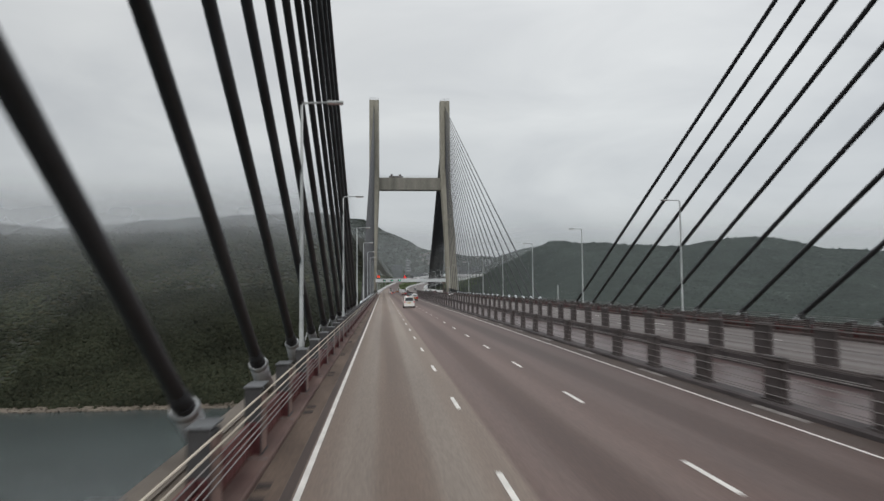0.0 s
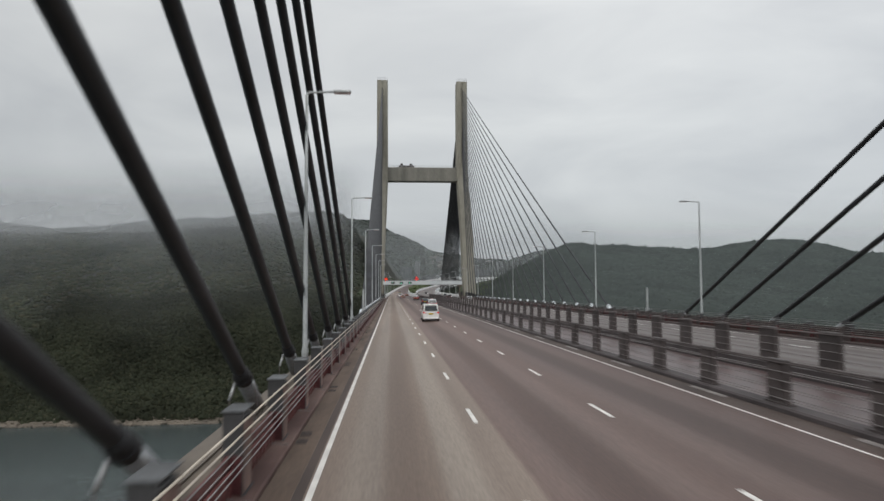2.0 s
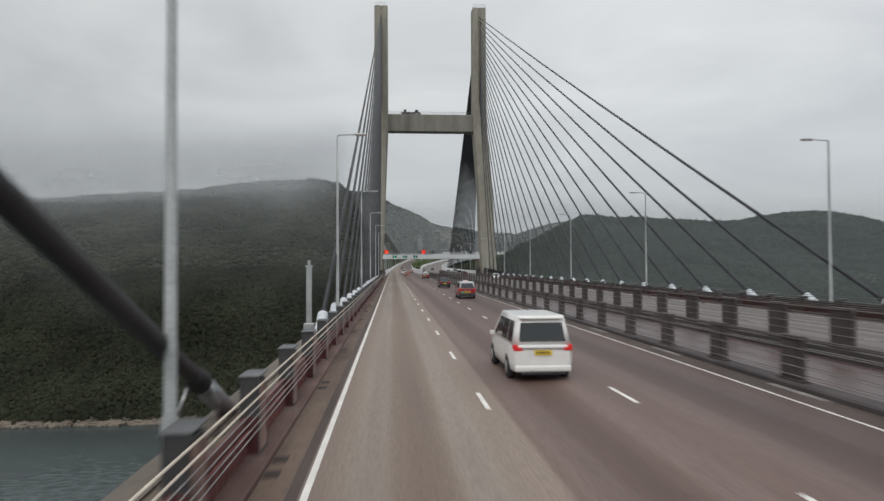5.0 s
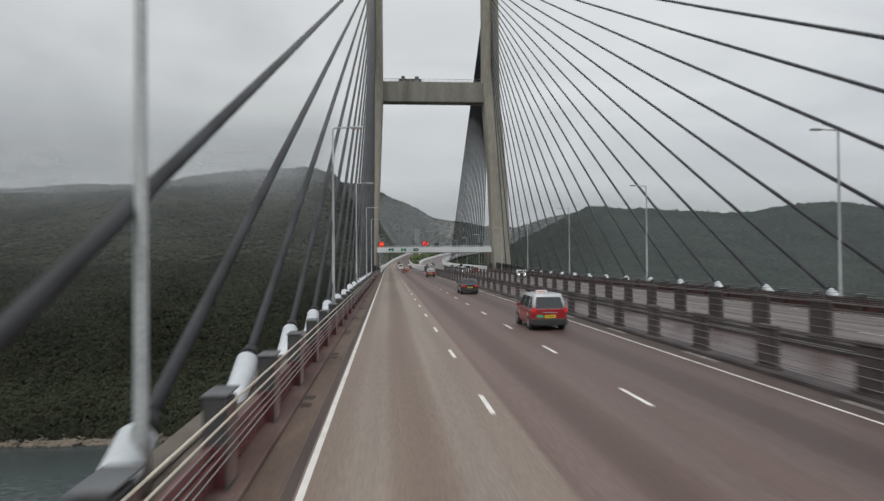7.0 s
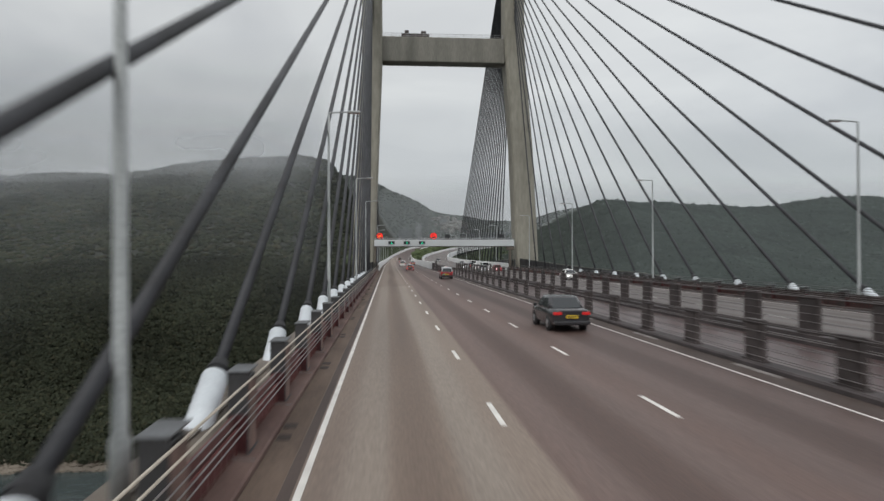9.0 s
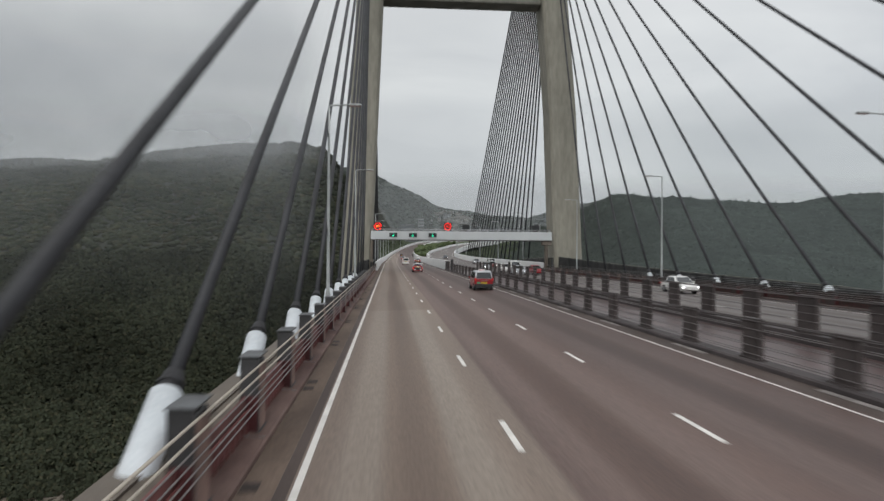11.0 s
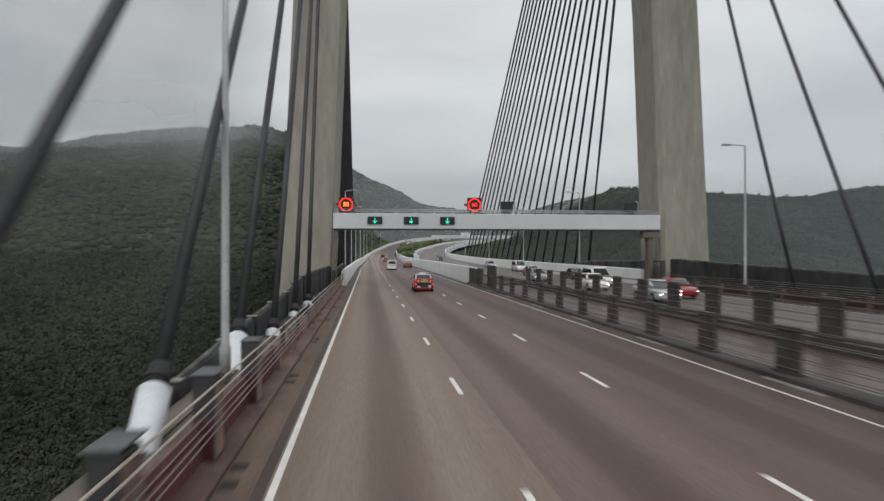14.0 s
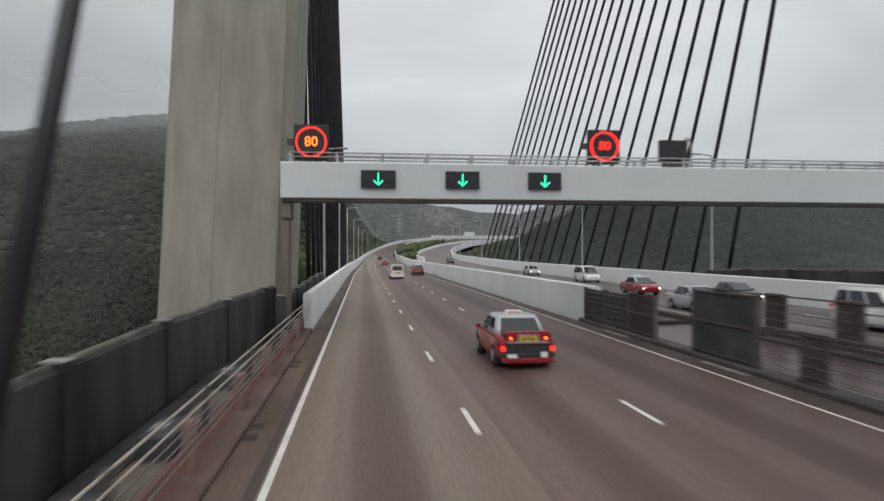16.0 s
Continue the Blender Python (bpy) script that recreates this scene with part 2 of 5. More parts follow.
BRAKE = lit("glowing_brake_lamp", (1.0, 0.03, 0.015), 1.3)
AMBER = lit("glowing_amber_lamp", (1.0, 0.16, 0.02), 2.2)
HEAD = lit("white_headlamp", (0.95, 0.98, 1.0), 7.0)
SOIL = material("hill_ground", (0.024, 0.029, 0.020), 0.95, var=0.4, scale=0.02, fine=0.4, bump=0.5, second=(0.034, 0.036, 0.026), dist=1.0)
# ground of the eastern and far hills, its colour lightened for distance haze
SOIL_HAZED = material("hazed_hill_ground", (0.038, 0.048, 0.040), 0.95, var=0.25, scale=0.02, fine=0.4, bump=0.3, dist=1.0)
SHORE = material("shore_rock", (0.150, 0.128, 0.102), 0.9, var=0.35, scale=0.08, fine=1.2, bump=0.5, dist=0.3)
TYRE = material("tyre_rubber", (0.02, 0.02, 0.02), 0.85, var=0.2, scale=6, bump=0.2)
GLASS = paint("tinted_car_glass", (0.022, 0.027, 0.03), 0.06, coat=0.3)
CHROME = material("bright_trim", (0.62, 0.63, 0.64), 0.22, metal=0.9, var=0.06, scale=4, bump=0)
BUMPER = material("black_bumper_plastic", (0.03, 0.03, 0.032), 0.6, var=0.2, scale=4, bump=0.1)
WHITE_CAR = paint("white_car_paint", (0.78, 0.78, 0.76), 0.28)
RED_CAR = paint("taxi_red_paint", (0.29, 0.008, 0.015), 0.3)
SILVER = paint("taxi_silver_roof", (0.48, 0.50, 0.52), 0.32, metal=0.15)
BLACK_CAR = paint("black_car_paint", (0.028, 0.028, 0.032), 0.25)
PLATE = paint("yellow_plate", (0.72, 0.50, 0.03), 0.5, coat=0)
FADED = paint("faded_print", (0.55, 0.40, 0.38), 0.6, coat=0)
RIM = material("wheel_alloy", (0.36, 0.37, 0.38), 0.4, metal=0.7, var=0.15, scale=6, bump=0)


def foliage_material(name, tones, contrast=1.0):
    m = bpy.data.materials.new(name)
    m.use_nodes = True
    n, l = m.node_tree.nodes, m.node_tree.links
    b = n["Principled BSDF"]
    b.inputs["Roughness"].default_value = 0.9
    b.inputs["Specular IOR Level"].default_value = 0.15
    geo = n.new("ShaderNodeNewGeometry")
    ramp = n.new("ShaderNodeValToRGB")
    el = ramp.color_ramp.elements
    el[0].position, el[0].color = 0.0, (*tones[0], 1)
    el[1].position, el[1].color = 1.0, (*tones[4], 1)
    for pos, col in zip((0.35, 0.75, 0.93), tones[1:4]):
        el.new(pos).color = (*col, 1)
    l.new(geo.outputs["Random Per Island"], ramp.inputs[0])
    co = n.new("ShaderNodeTexCoord")
    nz = n.new("ShaderNodeTexNoise")
    nz.inputs["Scale"].default_value, nz.inputs["Detail"].default_value = 0.9, 5
    l.new(co.outputs["Object"], nz.inputs["Vector"])
    wide = n.new("ShaderNodeTexNoise")
    wide.inputs["Scale"].default_value, wide.inputs["Detail"].default_value = 0.022, 5
    l.new(co.outputs["Object"], wide.inputs["Vector"])
    patch = n.new("ShaderNodeMapRange")       # stands of paler and darker trees
    patch.inputs["From Min"].default_value, patch.inputs["From Max"].default_value = 0.34, 0.66
    patch.inputs["To Min"].default_value, patch.inputs["To Max"].default_value = 0.22, 0.78
    l.new(wide.outputs[0], patch.inputs["Value"])
    mix = n.new("ShaderNodeMixRGB")
    mix.blend_type, mix.inputs[0].default_value = "OVERLAY", 0.25 * contrast
    l.new(ramp.outputs[0], mix.inputs[1])
    l.new(nz.outputs[0], mix.inputs[2])
    mix2 = n.new("ShaderNodeMixRGB")
    mix2.blend_type, mix2.inputs[0].default_value = "OVERLAY", 0.8 * contrast
    l.new(mix.outputs[0], mix2.inputs[1])
    l.new(patch.outputs[0], mix2.inputs[2])
    l.new(mix2.outputs[0], b.inputs["Base Color"])
    bp = n.new("ShaderNodeBump")
    bp.inputs["Strength"].default_value, bp.inputs["Distance"].default_value = 0.45 * contrast, 0.5
    l.new(nz.outputs[0], bp.inputs["Height"])
    l.new(bp.outputs[0], b.inputs["Normal"])
    return m


def water_material():
    m = material("sea_water", (0.051, 0.065, 0.065), 0.22, var=0.25, scale=0.008, fine=0.25, bump=0.35, stretch=(1, 1.6, 1), dist=0.5)
    m.node_tree.nodes["Principled BSDF"].inputs["IOR"].default_value = 1.33
    return m


FOLIAGE = foliage_material("dark_woodland_leaves", ((0.027, 0.032, 0.021), (0.030, 0.035, 0.022), (0.033, 0.038, 0.023), (0.045, 0.043, 0.027), (0.042, 0.045, 0.024)), 0.8)
# paler, bluer, low-contrast copy of the leaves: distance haze put into the colour
FOLIAGE_HAZED = foliage_material("hazed_woodland_leaves", ((0.032, 0.041, 0.036), (0.034, 0.042, 0.037), (0.036, 0.044, 0.037), (0.039, 0.046, 0.038), (0.041, 0.048, 0.038)), 0.35)
WATER = water_material()

# ---------------------------------------------------------------- mesh helpers
def box(bm, x0, x1, y0, y1, z0, z1, bevel=0.0):
    v = [bm.verts.new(p) for p in ((x0, y0, z0), (x1, y0, z0), (x1, y1, z0), (x0, y1, z0), (x0, y0, z1), (x1, y0, z1), (x1, y1, z1), (x0, y1, z1))]
    f = [bm.faces.new([v[i] for i in q]) for q in ((3, 2, 1, 0), (4, 5, 6, 7), (0, 1, 5, 4), (1, 2, 6, 5), (2, 3, 7, 6), (3, 0, 4, 7))]
    if bevel:
        edges = list({ed for q in f for ed in q.edges})
        bmesh.ops.bevel(bm, geom=edges, offset=bevel, segments=2, affect="EDGES", profile=0.5)
    return bm


def tube(bm, a, b, r0, r1=None, sides=10, caps=True):
    a, b = Vector(a), Vector(b)
    r1 = r0 if r1 is None else r1
    d = (b - a).normalized()
    side = d.cross(Vector((0, 0, 1)) if abs(d.z) < 0.95 else Vector((1, 0, 0))).normalized()
    up = side.cross(d)
    rings = []
    for c, r in ((a, r0), (b, r1)):
        rings.append([bm.verts.new(c + (side * math.cos(2 * math.pi * k / sides) + up * math.sin(2 * math.pi * k / sides)) * r) for k in range(sides)])
    for k in range(sides):
        j = (k + 1) % sides
        bm.faces.new((rings[0][k], rings[0][j], rings[1][j], rings[1][k])).smooth = True
    if caps:
        bm.faces.new(rings[0][::-1])
        bm.faces.new(rings[1])
    return bm


def pipe_path(bm, pts, r, sides=8):
    """A round bar through points, with mitred joints."""
    pts = [Vector(p) for p in pts]
    rings = []
    for i, p in enumerate(pts):
        d = (pts[min(i + 1, len(pts) - 1)] - pts[max(i - 1, 0)]).normalized()
        side = d.cross(Vector((0, 0, 1)) if abs(d.z) < 0.95 else Vector((1, 0, 0))).normalized()
        up = side.cross(d)
        rr = r[i] if isinstance(r, (list, tuple)) else r
        rings.append([bm.verts.new(p + (side * math.cos(2 * math.pi * k / sides) + up * math.sin(2 * math.pi * k / sides)) * rr) for k in range(sides)])
    for a, b in zip(rings, rings[1:]):
        for k in range(sides):
            j = (k + 1) % sides
            bm.faces.new((a[k], a[j], b[j], b[k])).smooth = True
    bm.faces.new(rings[0][::-1])
    bm.faces.new(rings[-1])
    return bm


def sweep(bm, profile, stations, closed=True):
    """A cross-section (x, z) carried along stations (dx, y, dz)."""
    rings = [[bm.verts.new((px + dx, y, pz + dz)) for px, pz in profile] for dx, y, dz in stations]
    n = len(profile)
    for a, b in zip(rings, rings[1:]):
        for k in range(n if closed else n - 1):
            j = (k + 1) % n
            bm.faces.new((a[k], a[j], b[j], b[k]))
    if closed:
        bm.faces.new(rings[0][::-1])
        bm.faces.new(rings[-1])
    bmesh.ops.recalc_face_normals(bm, faces=bm.faces)
    return bm


def mesh_of(bm, name, mat):
    me = bpy.data.meshes.new(name)
    bm.to_mesh(me)
    bm.free()
    if mat:
        me.materials.append(mat)
    return me


def part(name, bm, mat, parent, label=""):
    ob = new(name, mesh_of(bm, name, mat))
    ob.parent = parent
    return tagged(ob, label)


def thing(name, label, category, group="", kind="", at=(0, 0, 0)):
    ob = new(name)
    ob.location = at
    return tagged(ob, label, category, group, kind)


def solid(name, bm, mat, label, category, group="", kind=""):
    return tagged(new(name, mesh_of(bm, name, mat)), label, category, group, kind)


B = bmesh.new

# ---------------------------------------------------------------- plan
MID = 14.85            # centreline of the bridge
FALL = 0.025           # crossfall of each carriageway
Y_TOWER = 326.5        # front face of the tower ahead
Y_REAR = -91.0         # the tower behind
Y_END = 328.0          # bridge railings give way to solid walls
SEA = -60.0
PITCH_DECK = 8.27      # spacing of the cables along the deck


BEND_Y = np.linspace(330.0, 930.0, 601)


def bend(xs, vs):
    """Smooth curve through a few stations along the approach roads."""
    v = np.interp(BEND_Y, xs, vs)
    k = np.ones(61) / 61
    return np.convolve(np.pad(v, 30, mode="edge"), k, mode="valid")


OURS_X = bend((330, 420, 500, 600, 700, 800, 860, 930), (0, 0, 1.2, 3, 8, 21, 38, 75))
OURS_Z = bend((330, 480, 600, 700, 800, 860, 930), (0, 0.1, 1.4, 4.0, 9.5, 13.5, 18))
THEIRS_X = bend((330, 440, 520, 580, 640, 700, 780, 930), (0, 0, 1.5, 7, 17, 31, 55, 110))
THEIRS_Z = bend((330, 430, 540, 640, 700, 780, 930), (0, 0.3, 1.7, 5.0, 8.0, 11, 16))


def ours(y):
    """Shift and rise of the near carriageway beyond the tower."""
    return (float(np.interp(y, BEND_Y, OURS_X)), float(np.interp(y, BEND_Y, OURS_Z))) if y > 330 else (0.0, 0.0)


def theirs(y):
    """Shift and rise of the far carriageway beyond the tower."""
    return (float(np.interp(y, BEND_Y, THEIRS_X)), float(np.interp(y, BEND_Y, THEIRS_Z))) if y > 330 else (0.0, 0.0)


def mirror(x):
    return 2 * MID - x


STRAIGHT = [(0, float(y), 0) for y in (-110, 0, 100, 200, Y_END)]
FAR_YS = [Y_END] + [float(y) for y in range(340, 931, 10)]
NEAR_LINE = STRAIGHT[:-1] + [(ours(y)[0], y, ours(y)[1]) for y in FAR_YS]
FAR_LINE = STRAIGHT[:-1] + [(theirs(y)[0], y, theirs(y)[1]) for y in FAR_YS]

# ---------------------------------------------------------------- ground and sea
def ridge(x, xs, hs):
    return np.interp(x, xs, hs)


def land_height(x, y):
    """Hills of the island round the bridge's far end."""
    n1 = noise.noise(Vector((x * 0.006, y * 0.006, 0.3)))
    n2 = noise.noise(Vector((x * 0.022, y * 0.022, 4.1)))
    left_h = ridge(x, (-2600, -900, -500, -300, -187, -124, -60, -20, 20, 50), (40, 60, 60, 58, 62, 71, 74, 62, 10, -10))
    shore_l = 368 + 10 * n1 * 3
    t = (y - shore_l) / (650 - shore_l)
    t = max(0.0, min(1.0, t)) ** 0.85
    a = -66 + (left_h + 66) * t + (n1 * 9 + n2 * 4) * min(1, t * 3) * (1.0 if t < 1 else 0.6)
    if x < -40 and y < shore_l:
        a = -66.0
    right_h = ridge(x, (70, 100, 125, 154, 180, 201, 225, 260, 300, 340, 372, 402, 428, 452, 480, 506, 540, 700, 2600), (-8, 7, 20, 31, 45, 55, 52, 51.5, 49, 47, 49, 55, 58, 59.5, 57, 51, 44, 38, 30))
    t2 = max(0.0, min(1.0, (y - 400) / (776 - 400))) ** 0.8
    c = -66 + (right_h + 66) * t2 + (n1 * 6 + n2 * 4) * min(1, t2 * 3) * (1 - 0.8 * t2)
    back_h = ridge(x, (-700, -200, -30, 20, 60, 110, 250, 500), (90, 120, 112, 88, 68, 60, 50, 30))
    t3 = max(0.0, min(1.0, (y - 820) / 280))
    d = -66 + (back_h + 66) * t3 ** 0.9 + (n1 * 8 + n2 * 4) * t3 if t3 > 0 else -66
    h = max(a if x < 50 else -66, c if x > 70 else -66, d)
    # a shelf under the approach roads
    if y > 360:
        ox, oz = ours(min(y, 929))
        tx, tz = theirs(min(y, 929))
        lo, hi = ox - 4, 32 + tx
        gap = max(lo - x, x - hi, 0.0)
        rise = min(1.0, max(0.0, (y - 372) / 120))
        shelf = min(oz, tz) - 1.5 - 58.5 * (1 - rise)
        if y < 930:
            k = max(0.0, 1 - gap / 45.0)
            k = k * k * (3 - 2 * k)
            h = h * (1 - k) + shelf * k
    return h


def build_ground():
    """One sheet from below the bridge to the horizon, finer near the hills that are seen."""
    xs = np.concatenate([np.linspace(-4200, -700, 12), np.arange(-660, 760, 11.0), np.linspace(820, 4200, 12)])
    ys = np.concatenate([np.linspace(-4200, 300, 9), np.arange(330, 1180, 11.0), np.linspace(1250, 4400, 12)])
    verts, faces = [], []
    for y in ys:
        for x in xs:
            verts.append((x, y, land_height(float(x), float(y)) if -4000 < y < 4000 else -66.0))
    w = len(xs)
    for j in range(len(ys) - 1):
        for i in range(w - 1):
            k = j * w + i
            faces.append((k, k + 1, k + w + 1, k + w))
    me = bpy.data.meshes.new("ground")
    me.from_pydata(verts, [], faces)
    me.materials.append(SOIL)
    me.materials.append(SOIL_HAZED)
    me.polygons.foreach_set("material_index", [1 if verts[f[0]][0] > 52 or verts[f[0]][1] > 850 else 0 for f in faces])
    me.polygons.foreach_set("use_smooth", [True] * len(faces))
    return tagged(new("ground", me), "wooded green hills rising from the shore", "ground", kind="structure")


build_ground()
bm = B()
for i in range(24):
    for j in range(24):
        x0, y0 = -4200 + i * 350, -4200 + j * 350
        bm.faces.new([bm.verts.new(p) for p in ((x0, y0, SEA), (x0 + 350, y0, SEA), (x0 + 350, y0 + 350, SEA), (x0, y0 + 350, SEA))])
bmesh.ops.remove_doubles(bm, verts=bm.verts, dist=0.01)
solid("water", bm, WATER, "grey-green sea channel with small ripples below the bridge", "water", kind="structure")


def build_forest():
    """Tree crowns over the hillsides: rough clumps with leafy, uneven outlines."""
    rng = np.random.default_rng(4)
    tmp = B()
    bmesh.ops.create_icosphere(tmp, subdivisions=1, radius=1.0)
    base = np.array([v.co[:] for v in tmp.verts])
    tris = np.array([[v.index for v in f.verts] for f in tmp.faces])
    tmp.free()
    shapes = []
    for s in range(10):
        rad = np.array([1 + 0.75 * noise.noise(Vector(p) * 1.9 + Vector((s * 7.1, 0, 0))) + 0.22 * noise.noise(Vector(p) * 4.5 + Vector((0, s * 3.3, 0))) for p in base])
        q = base * rad[:, None]
        q[:, 2] *= 0.62
        shapes.append(q)
    V, F, count = ([], []), ([], []), [0, 0]
    made = 0
    while made < 52000:
        if rng.random() < 0.86:
            x, y = rng.uniform(-520, 40), 366 + 324 * rng.random() ** 1.25
        else:
            x, y = rng.uniform(-150, 260), rng.uniform(880, 1130)
        ox = ours(min(y, 929))[0]
        tx = theirs(min(y, 929))[0]
        if ox - 4.5 < x < 35 + tx and y < 930:
            continue
        if abs(x) / (y + 20) > 0.82:
            continue
        h = land_height(float(x), float(y))
        if h < SEA + 1.4:
            continue
        r = rng.uniform(1.0, 2.3) * (0.85 + 0.45 * min(1.0, (y - 366) / 250)) * (1.0 if y < 850 else 1.5)
        a = rng.uniform(0, 6.28)
        q = shapes[rng.integers(10)]
        c, s = math.cos(a), math.sin(a)
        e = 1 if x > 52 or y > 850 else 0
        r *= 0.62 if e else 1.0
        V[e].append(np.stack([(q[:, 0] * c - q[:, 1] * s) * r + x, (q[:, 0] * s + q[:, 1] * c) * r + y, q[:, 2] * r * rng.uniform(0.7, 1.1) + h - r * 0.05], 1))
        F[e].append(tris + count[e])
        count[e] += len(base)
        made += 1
    for e, mat, label in ((0, FOLIAGE, "dense dark green subtropical woodland covering the hill"), (1, FOLIAGE_HAZED, "dense woodland on the eastern and far hills, grey-green with painted haze")):
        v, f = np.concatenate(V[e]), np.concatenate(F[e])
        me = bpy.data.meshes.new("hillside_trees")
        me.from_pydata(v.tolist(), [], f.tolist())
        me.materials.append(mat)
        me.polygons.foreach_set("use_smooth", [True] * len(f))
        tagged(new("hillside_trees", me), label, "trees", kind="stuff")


build_forest()


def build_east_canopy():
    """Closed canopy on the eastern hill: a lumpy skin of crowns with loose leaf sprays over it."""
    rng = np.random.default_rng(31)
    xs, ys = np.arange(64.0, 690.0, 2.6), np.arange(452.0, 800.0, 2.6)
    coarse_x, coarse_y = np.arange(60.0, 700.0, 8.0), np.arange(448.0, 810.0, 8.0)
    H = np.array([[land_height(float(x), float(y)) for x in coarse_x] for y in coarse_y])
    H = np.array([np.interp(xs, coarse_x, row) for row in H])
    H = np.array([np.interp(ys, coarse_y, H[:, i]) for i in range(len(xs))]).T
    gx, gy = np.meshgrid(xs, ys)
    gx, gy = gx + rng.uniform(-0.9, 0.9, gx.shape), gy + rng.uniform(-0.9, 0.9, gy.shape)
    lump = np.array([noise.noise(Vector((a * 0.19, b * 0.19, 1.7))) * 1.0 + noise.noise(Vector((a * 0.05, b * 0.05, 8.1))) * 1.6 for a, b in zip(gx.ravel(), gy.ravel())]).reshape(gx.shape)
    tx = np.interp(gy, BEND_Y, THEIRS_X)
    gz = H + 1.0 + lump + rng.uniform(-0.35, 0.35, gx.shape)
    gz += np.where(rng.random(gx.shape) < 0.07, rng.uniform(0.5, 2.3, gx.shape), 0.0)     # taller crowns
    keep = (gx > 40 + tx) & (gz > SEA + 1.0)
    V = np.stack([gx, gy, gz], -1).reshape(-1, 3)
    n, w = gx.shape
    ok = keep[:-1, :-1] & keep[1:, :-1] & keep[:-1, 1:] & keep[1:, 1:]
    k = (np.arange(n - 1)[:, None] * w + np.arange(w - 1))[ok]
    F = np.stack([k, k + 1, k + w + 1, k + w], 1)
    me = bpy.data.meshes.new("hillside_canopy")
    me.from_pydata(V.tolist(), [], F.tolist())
    me.materials.append(FOLIAGE_HAZED)
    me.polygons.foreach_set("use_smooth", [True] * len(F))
    tagged(new("hillside_canopy", me), "closed woodland canopy on the eastern hill, grey-green with painted haze", "trees", kind="stuff")
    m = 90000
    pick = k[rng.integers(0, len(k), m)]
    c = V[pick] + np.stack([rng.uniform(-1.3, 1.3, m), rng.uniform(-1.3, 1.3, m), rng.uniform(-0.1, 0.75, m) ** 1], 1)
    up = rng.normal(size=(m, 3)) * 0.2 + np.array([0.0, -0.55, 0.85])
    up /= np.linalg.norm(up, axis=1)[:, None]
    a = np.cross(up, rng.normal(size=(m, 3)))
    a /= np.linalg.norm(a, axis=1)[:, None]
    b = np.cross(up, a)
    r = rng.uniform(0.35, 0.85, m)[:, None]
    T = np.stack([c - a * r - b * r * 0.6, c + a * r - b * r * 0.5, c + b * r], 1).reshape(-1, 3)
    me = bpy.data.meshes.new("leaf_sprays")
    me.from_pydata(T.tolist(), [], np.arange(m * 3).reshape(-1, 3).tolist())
    me.materials.append(FOLIAGE_HAZED)
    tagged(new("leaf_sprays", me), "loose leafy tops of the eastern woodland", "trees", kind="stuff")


build_east_canopy()


def build_near_trees():
    """Leafy crowns on the slope beside the bridge's end: loose shells of small leaf sprays."""
    rng = np.random.default_rng(12)
    n = 15000
    x, y = rng.uniform(-205, -9, n), 366 + 125 * rng.random(n) ** 1.2
    h = np.array([land_height(float(a), float(b)) for a, b in zip(x, y)])
    keep = h > SEA + 1.5
    x, y, h = x[keep], y[keep], h[keep]
    r = rng.uniform(1.1, 2.4, len(x))
    per = 76
    m = len(x) * per
    d = rng.normal(size=(m, 3))
    d[:, 2] = np.abs(d[:, 2]) * 0.9 - 0.15
    d /= np.linalg.norm(d, axis=1)[:, None]
    rr = np.repeat(r, per)
    lump = 0.72 + 0.35 * rng.random(m)
    c = np.stack([np.repeat(x, per), np.repeat(y, per), np.repeat(h, per)], 1) + d * (rr * lump)[:, None] * np.array([1.0, 1.0, 0.85])
    c[:, 2] += rr * 0.3
    a = rng.normal(size=(m, 3))
    a -= d * (a * d).sum(1)[:, None] * 0.6
    a /= np.linalg.norm(a, axis=1)[:, None]
    b = np.cross(d, a)
    k = (rr * rng.uniform(0.14, 0.31, m))[:, None]
    V = np.stack([c - a * k - b * k * 0.6, c + a * k - b * k * 0.5, c + b * k * 1.0], 1).reshape(-1, 3)
    F = np.arange(m * 3).reshape(-1, 3)
    me = bpy.data.meshes.new("slope_trees")
    me.from_pydata(V.tolist(), [], F.tolist())
    me.materials.append(FOLIAGE)
    tagged(new("slope_trees", me), "dense leafy dark green trees on the slope below the bridge", "trees", kind="stuff")


build_near_trees()

# ---------------------------------------------------------------- carriageways
def z_near(x):
    return FALL * x


def z_far(x):
    return FALL * mirror(x)


bm = B()
sweep(bm, [(-0.86, z_near(-0.86)), (11.75, z_near(11.75)), (11.75, -0.55), (-0.86, -0.55)], NEAR_LINE)
road = solid("road", bm, ASPHALT, "worn brownish grey three-lane asphalt carriageway", "road", kind="structure")
bm = B()
sweep(bm, [(mirror(-0.72), z_far(mirror(-0.72))), (mirror(11.75), z_far(mirror(11.75))), (mirror(11.75), -0.55), (mirror(-0.72), -0.55)], FAR_LINE)
road_2 = solid("road_opposite", bm, ASPHALT_2, "opposite three-lane asphalt carriageway beyond the median fences", "road", kind="structure")


def strip(name, x0, x1, zf, line, mat, parent, lift=0.004):
    bm = B()
    sweep(bm, [(x0, zf(x0) + lift), (x1, zf(x1) + lift)], line, closed=False)
    return part(name, bm, mat, parent)


